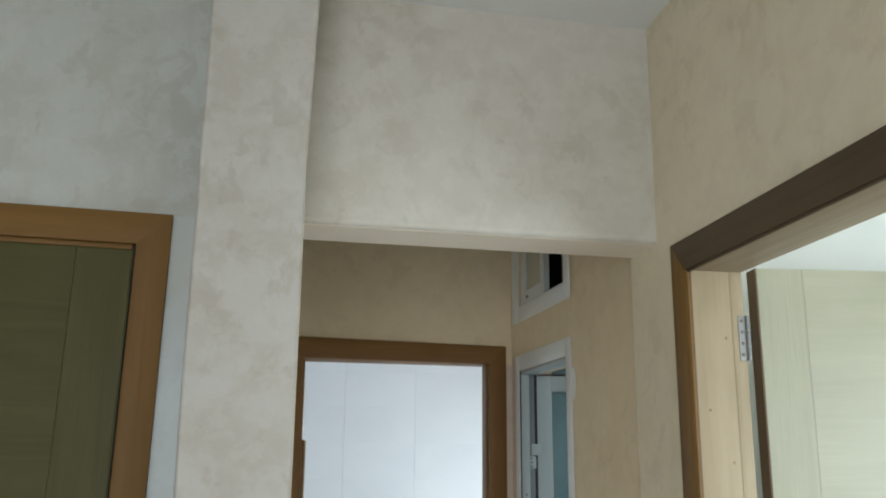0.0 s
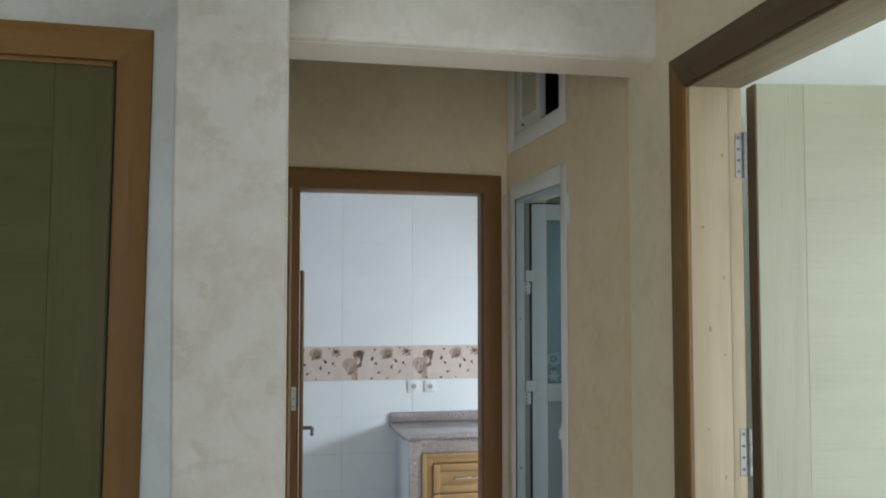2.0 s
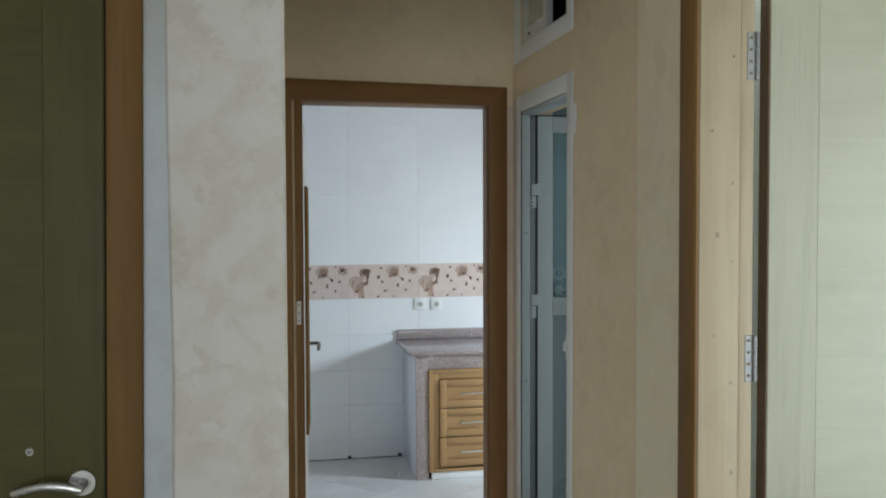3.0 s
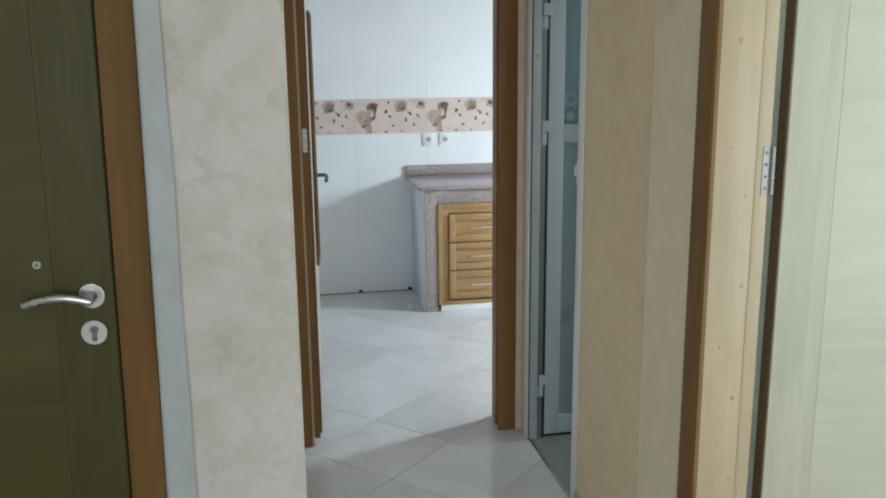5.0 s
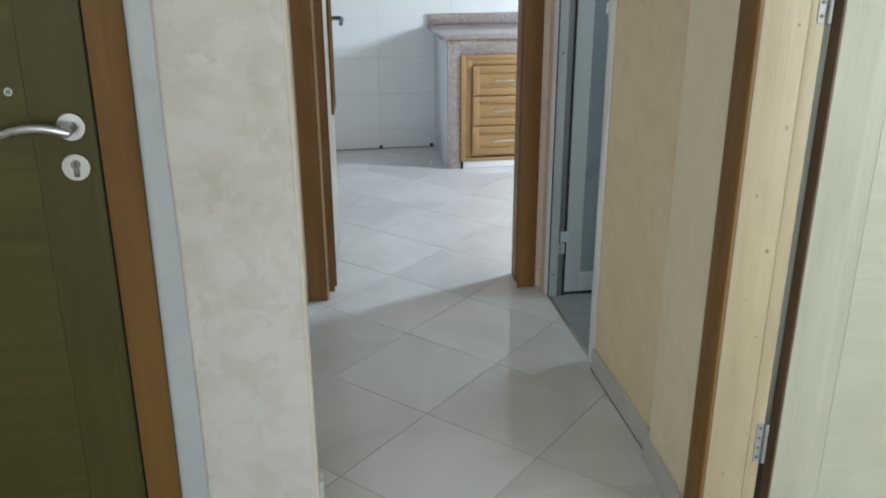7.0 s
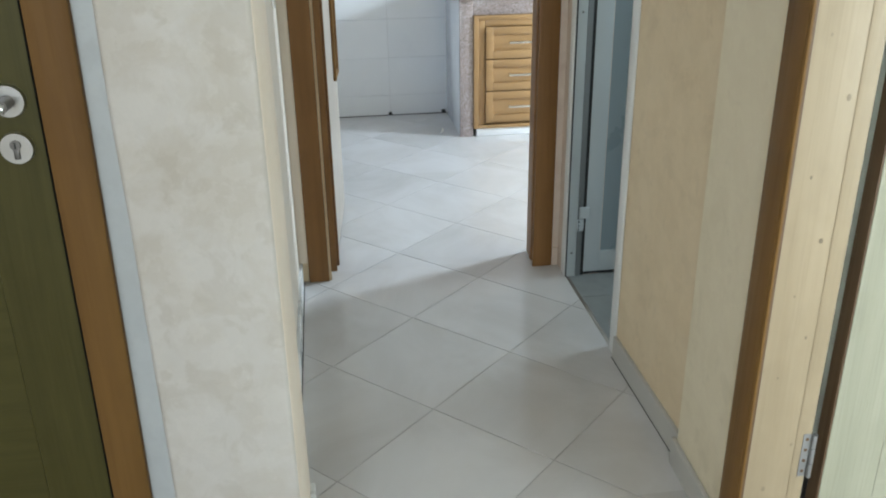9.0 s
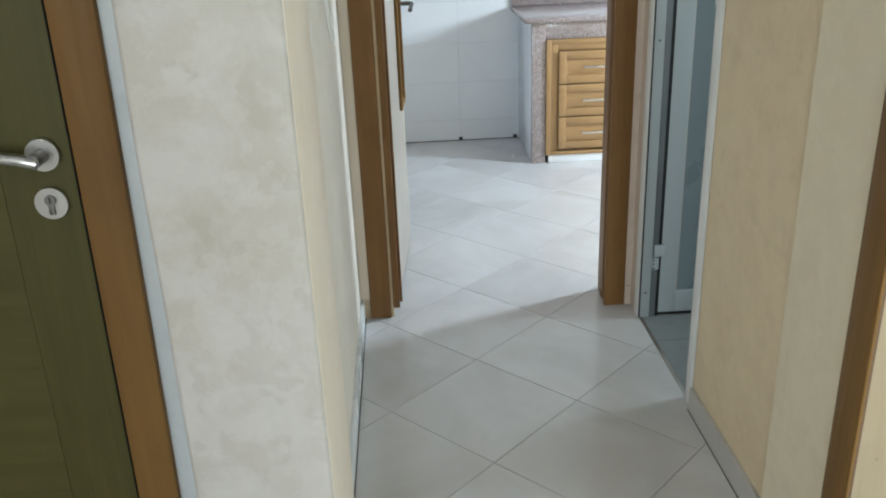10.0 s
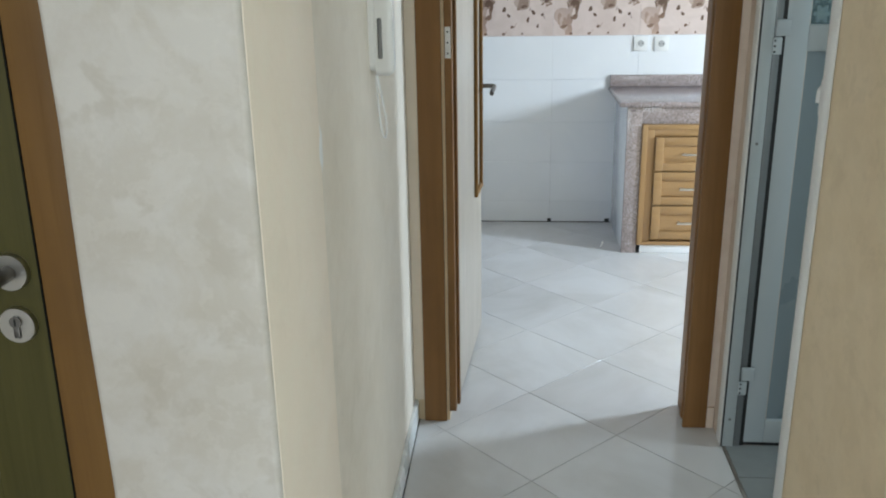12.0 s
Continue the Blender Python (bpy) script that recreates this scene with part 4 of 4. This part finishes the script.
def floor_mesh(name, s, d, bev, material):
    bm = bmesh.new()
    box(bm, -s / 2, s / 2, -s / 2, s / 2, -d, 0.0)
    es = [e for e in bm.edges if all(v.co.z > -d / 2 for v in e.verts)]
    bmesh.ops.bevel(bm, geom=es, offset=bev, segments=1, affect='EDGES')
    return mesh_of(name, bm, material)


def flower_print():
    """Printed blossoms, buds and leaves of the border tile, laid flat on its face."""
    rng = random.Random(5)
    bms = [bmesh.new() for _ in range(4)]

    def blob(which, cx, cz, rx, rz, ang, depth, wob=0.18, n=14):
        bm = bms[which]
        ph = rng.random() * 9
        vs = []
        for k in range(n):
            a = 2 * math.pi * k / n
            r = 1 + wob * math.sin(3 * a + ph) + wob * 0.6 * math.sin(5 * a + ph * 2)
            u, v = rx * r * math.cos(a), rz * r * math.sin(a)
            vs.append(bm.verts.new((cx + u * math.cos(ang) - v * math.sin(ang), -depth, cz + u * math.sin(ang) + v * math.cos(ang))))
        bm.faces.new(vs)

    def leaf(cx, cz, q, ang, long=1.4):
        blob(0, cx, cz, q * long, q, ang, 0.0012, 0.12, 10)
        blob(2, cx + 0.2 * q, cz - 0.15 * q, q * 0.8 * long, q * 0.6, ang, 0.0015, 0.12, 10)

    # faded square bud
    blob(3, 0.064, 0.066, 0.044, 0.040, 0.1, 0.00045, 0.07, 18)
    for k in range(6):
        blob(1, 0.064 + rng.uniform(-0.020, 0.022), 0.058 + rng.uniform(-0.018, 0.020), rng.uniform(0.014, 0.022), rng.uniform(0.010, 0.016), rng.uniform(0, 3), 0.0006 + 0.00004 * k, 0.12, 14)
    blob(0, 0.072, 0.045, 0.016, 0.009, 0.3, 0.0010, 0.15, 12)
    # small open flower with a dark heart and thin petals
    for k in range(7):
        a = 0.3 + k * 0.9
        blob(3 if k % 2 else 1, 0.195 + 0.024 * math.cos(a), 0.074 + 0.020 * math.sin(a), 0.014, 0.0065, a, 0.0006 + 0.00003 * k, 0.1, 12)
    blob(0, 0.195, 0.078, 0.015, 0.014, 0.2, 0.0011, 0.2, 14)
    blob(2, 0.196, 0.076, 0.009, 0.008, 0.2, 0.0014, 0.2, 12)
    blob(0, 0.207, 0.052, 0.020, 0.003, 0.3, 0.0011, 0.1, 10)
    # large drooping blossom: pale skirt, dark head and a curled petal
    blob(3, -0.188, -0.012, 0.046, 0.052, 0.3, 0.00045, 0.10, 20)
    for k in range(6):
        blob(1 if k % 2 else 3, -0.180 + 0.012 * k - 0.030, -0.005 - 0.014 * k + rng.uniform(-0.01, 0.012), 0.030, 0.016, 1.9 - 0.15 * k, 0.00055 + 0.00005 * k, 0.12, 16)
    blob(1, -0.150, -0.030, 0.018, 0.034, -0.2, 0.00090, 0.10, 16)
    blob(0, -0.180, -0.064, 0.020, 0.009, 0.3, 0.0010, 0.15, 14)
    blob(1, -0.124, 0.062, 0.036, 0.028, 0.2, 0.00085, 0.10, 18)
    blob(0, -0.122, 0.062, 0.024, 0.019, 0.3, 0.0010, 0.14, 16)
    blob(0, -0.108, 0.030, 0.010, 0.026, -0.25, 0.00105, 0.10, 14)
    blob(0, -0.120, -0.012, 0.021, 0.013, 0.7, 0.0011, 0.14, 14)
    blob(3, -0.140, 0.020, 0.008, 0.030, -0.15, 0.0012, 0.08, 14)
    blob(0, -0.156, 0.045, 0.004, 0.022, 0.3, 0.0012, 0.1, 12)
    # loose leaves and seeds
    for cx, cz, q, ang, long in ((-0.018, 0.089, 0.0080, 0.4, 1.1), (-0.036, 0.029, 0.0100, 1.2, 1.5), (-0.011, -0.003, 0.0085, 2.4, 1.4), (0.008, -0.064, 0.0085, 0.5, 1.2),
                                 (-0.039, -0.101, 0.0080, 0.2, 1.2), (0.064, -0.100, 0.0055, 0.9, 1.2), (0.124, 0.014, 0.0090, 2.2, 1.8), (0.095, -0.026, 0.0080, 1.4, 2.0),
                                 (0.149, -0.059, 0.0065, 1.2, 1.8), (0.174, 0.001, 0.0075, 0.9, 1.3), (-0.139, -0.101, 0.0075, 0.3, 1.2), (0.150, 0.098, 0.0045, 0.2, 1.6)):
        leaf(cx, cz, q, ang, long)
    for cx, cz, ang in ((0.026, -0.056, 1.1), (-0.024, -0.090, 1.0), (0.185, -0.012, 1.9), (0.105, 0.030, 1.2)):
        blob(1, cx, cz, 0.014, 0.0022, ang, 0.0010, 0.05, 10)
    for bm in bms:
        for v in bm.verts:
            v.co.x = max(-0.234, min(0.234, v.co.x))
            v.co.z = max(-0.1105, min(0.1105, v.co.z))
    return [mesh_of("flower_print", bm, m) for bm, m in zip(bms, (M_INK1, M_INK2, M_INK3, M_INK4))]


TW, TJ = 0.4714, 0.0009
cols = [(-0.455 + TW * k, -0.455 + TW * (k + 1)) for k in range(-3, 6)]
rows_z = [(0.005, 0.129), (0.129, 0.3620), (0.3620, 0.595), (0.595, 0.835), (0.835, 1.0745)]
upper = [(1.3015 + 0.2330 * k, min(CEIL, 1.3015 + 0.2330 * (k + 1))) for k in range(7)]
tile_meshes = {}
prints = flower_print()
decor = piece_mesh("decor_tile", TW - TJ, 0.0066, 0.227 - TJ, 0.001, M_DECOR)
for x0, x1 in cols:
    x0, x1 = max(x0, -1.6), min(x1, 1.95)
    if x1 - x0 < 0.03:
        continue
    for z0, z1 in rows_z + upper:
        key = (round(x1 - x0, 3), round(z1 - z0, 3), z0 < 1.2)
        if key not in tile_meshes:
            tile_meshes[key] = piece_mesh("wall_tile", key[0] - (TJ if z0 < 1.2 else 0.0004), 0.0062, max(0.01, key[1] - (TJ if z0 < 1.2 else 0.0002)), 0.0004 if z0 < 1.2 else 0.0001, M_WTILE)
        ob = new("wall_tile", tile_meshes[key])
        ob.location = ((x0 + x1) / 2, KB + 0.0062, (z0 + z1) / 2)
        ob.parent = kitchen_back
    if x1 - x0 > TW - 0.01:
        ob = new("decor_tile", decor)
        ob.location = ((x0 + x1) / 2, KB + 0.0064, (1.0745 + 1.3015) / 2)
        ob.parent = kitchen_back
        ob["label"] = "beige border tile with brown flowers"
        for me in prints:
            p = new("flower_print", me)
            p.location = (0, -0.0064, 0)
            p.parent = ob


foot = boxes((-1.6, -0.1, KB + 0.002, KB + 0.006, 0.0, 0.0068))
for cx, w in ((-0.455, 0.011), (-0.118, 0.013)):
    box(foot, cx - w, cx + w, KB - 0.002, KB + 0.002, 0.0005, 0.018 + w * 0.5, bev=0.003)
setting("trim_wall_foot_joint", foot, paint("dirty_dark_joint", (0.05, 0.05, 0.05), 0.9, 0.4), "dirty open joint along the kitchen wall foot", "joint")

# ornament band on the bathroom wall behind the glazed door
def ornament_print(s):
    bm = bmesh.new()

    def ring(cx, cz, r0, r1, lobes, amp):
        n = 32
        a = [bm.verts.new((cx + r0 * math.cos(6.2832 * k / n), 0, cz + r0 * math.sin(6.2832 * k / n))) for k in range(n)]
        b = [bm.verts.new((cx + (r1 + amp * math.cos(lobes * 6.2832 * k / n)) * math.cos(6.2832 * k / n), 0,
                           cz + (r1 + amp * math.cos(lobes * 6.2832 * k / n)) * math.sin(6.2832 * k / n))) for k in range(n)]
        for k in range(n):
            bm.faces.new((a[k], a[(k + 1) % n], b[(k + 1) % n], b[k]))
    # an eye of two rings above, a rosette with curls below
    up, lo = s * 0.27, -s * 0.22
    ring(0, up, s * 0.11, s * 0.20, 12, s * 0.008)
    ring(0, up, s * 0.001, s * 0.045, 6, s * 0.006)
    ring(0, up, s * 0.225, s * 0.24, 16, s * 0.008)
    ring(0, lo, s * 0.001, s * 0.15, 6, s * 0.045)
    for i in (-1, 1):
        ring(i * s * 0.26, lo + s * 0.13, s * 0.035, s * 0.07, 3, s * 0.012)
        ring(i * s * 0.27, lo - s * 0.12, s * 0.02, s * 0.06, 4, s * 0.015)
        ring(i * s * 0.31, up + s * 0.12, s * 0.03, s * 0.06, 3, s * 0.01)
        ring(i * s * 0.33, up - s * 0.14, s * 0.02, s * 0.045, 3, s * 0.01)
        ring(i * s * 0.13, lo + s * 0.24, s * 0.01, s * 0.035, 3, s * 0.01)
        ring(i * s * 0.14, lo - s * 0.22, s * 0.015, s * 0.04, 3, s * 0.01)
    return mesh_of("ornament_print", bm, M_BATHINK)


orn = ornament_print(0.14)
band = piece_mesh("ornament_tile", 0.104, 0.004, 0.140, 0.0008, M_ORNAMENT)
for k in range(9):
    ob = new("ornament_tile", band)
    ob.location = (RW + 0.060 + 0.105 * k, KY0 - 0.012, 1.345)
    ob.parent = bath_back
    ob["label"] = "dark teal tile with a pale ornament"
    p = new("ornament_print", orn)
    p.location = (0, -0.0046, 0)
    p.parent = ob

# floor tiles laid on the diagonal
S2 = 0.2793
tile = floor_mesh("floor_tile", S2 * math.sqrt(2) - 0.0027, 0.008, 0.00015, M_FLOOR)
floor = bpy.data.objects["floor"]


def clipped(m, planes):
    """The tile cut to a room's outline; planes are points and outward normals."""
    bm = bmesh.new()
    bm.from_mesh(tile)
    bm.transform(m)
    for co, no in planes:
        bmesh.ops.bisect_plane(bm, geom=bm.verts[:] + bm.edges[:] + bm.faces[:], plane_co=co, plane_no=no, clear_outer=True)
    if not bm.faces:
        bm.free()
        return None
    bm.transform(m.inverted())
    return mesh_of("floor_tile", bm, M_FLOOR)


def box_planes(x0, x1, y0, y1):
    return [((x0, 0, 0), (-1, 0, 0)), ((x1, 0, 0), (1, 0, 0)), ((0, y0, 0), (0, -1, 0)), ((0, y1, 0), (0, 1, 0))]


ROOMS = ((-2.85, 0.10, -5.35, -1.34), (-1.08, 0.10, -1.34, 0.08), (-1.65, 2.0, 0.08, 2.45))
for i in range(-9, 11):
    for j in range(-19, 12):
        if (i + j) % 2 == 0:
            continue
        x, y = -0.60 + S2 * i, -0.338 + S2 * j
        m = pose(x, y, 0.0, 0, 0, 45 + 90 * ((i * 7 + j * 3) % 4))
        for x0, x1, y0, y1 in ROOMS:
            if x < x0 - S2 or x > x1 + S2 or y < y0 - S2 or y > y1 + S2:
                continue
            whole = x0 + S2 <= x <= x1 - S2 and y0 + S2 <= y <= y1 - S2
            me = tile if whole else clipped(m, box_planes(x0, x1, y0, y1))
            if me is None:
                continue
            ob = new("floor_tile", me)
            ob.matrix_world = m
            ob.parent = floor

btile = floor_mesh("bath_tile", 0.297, 0.006, 0.001, M_BATHFLOOR)
for i in range(5):
    for j in range(5):
        ob = new("bath_tile", btile)
        ob.location = (0.012 + 0.1485 + 0.3 * i, KY0 - 0.15 - 0.3 * j, 0.004)
        ob.parent = bath_floor
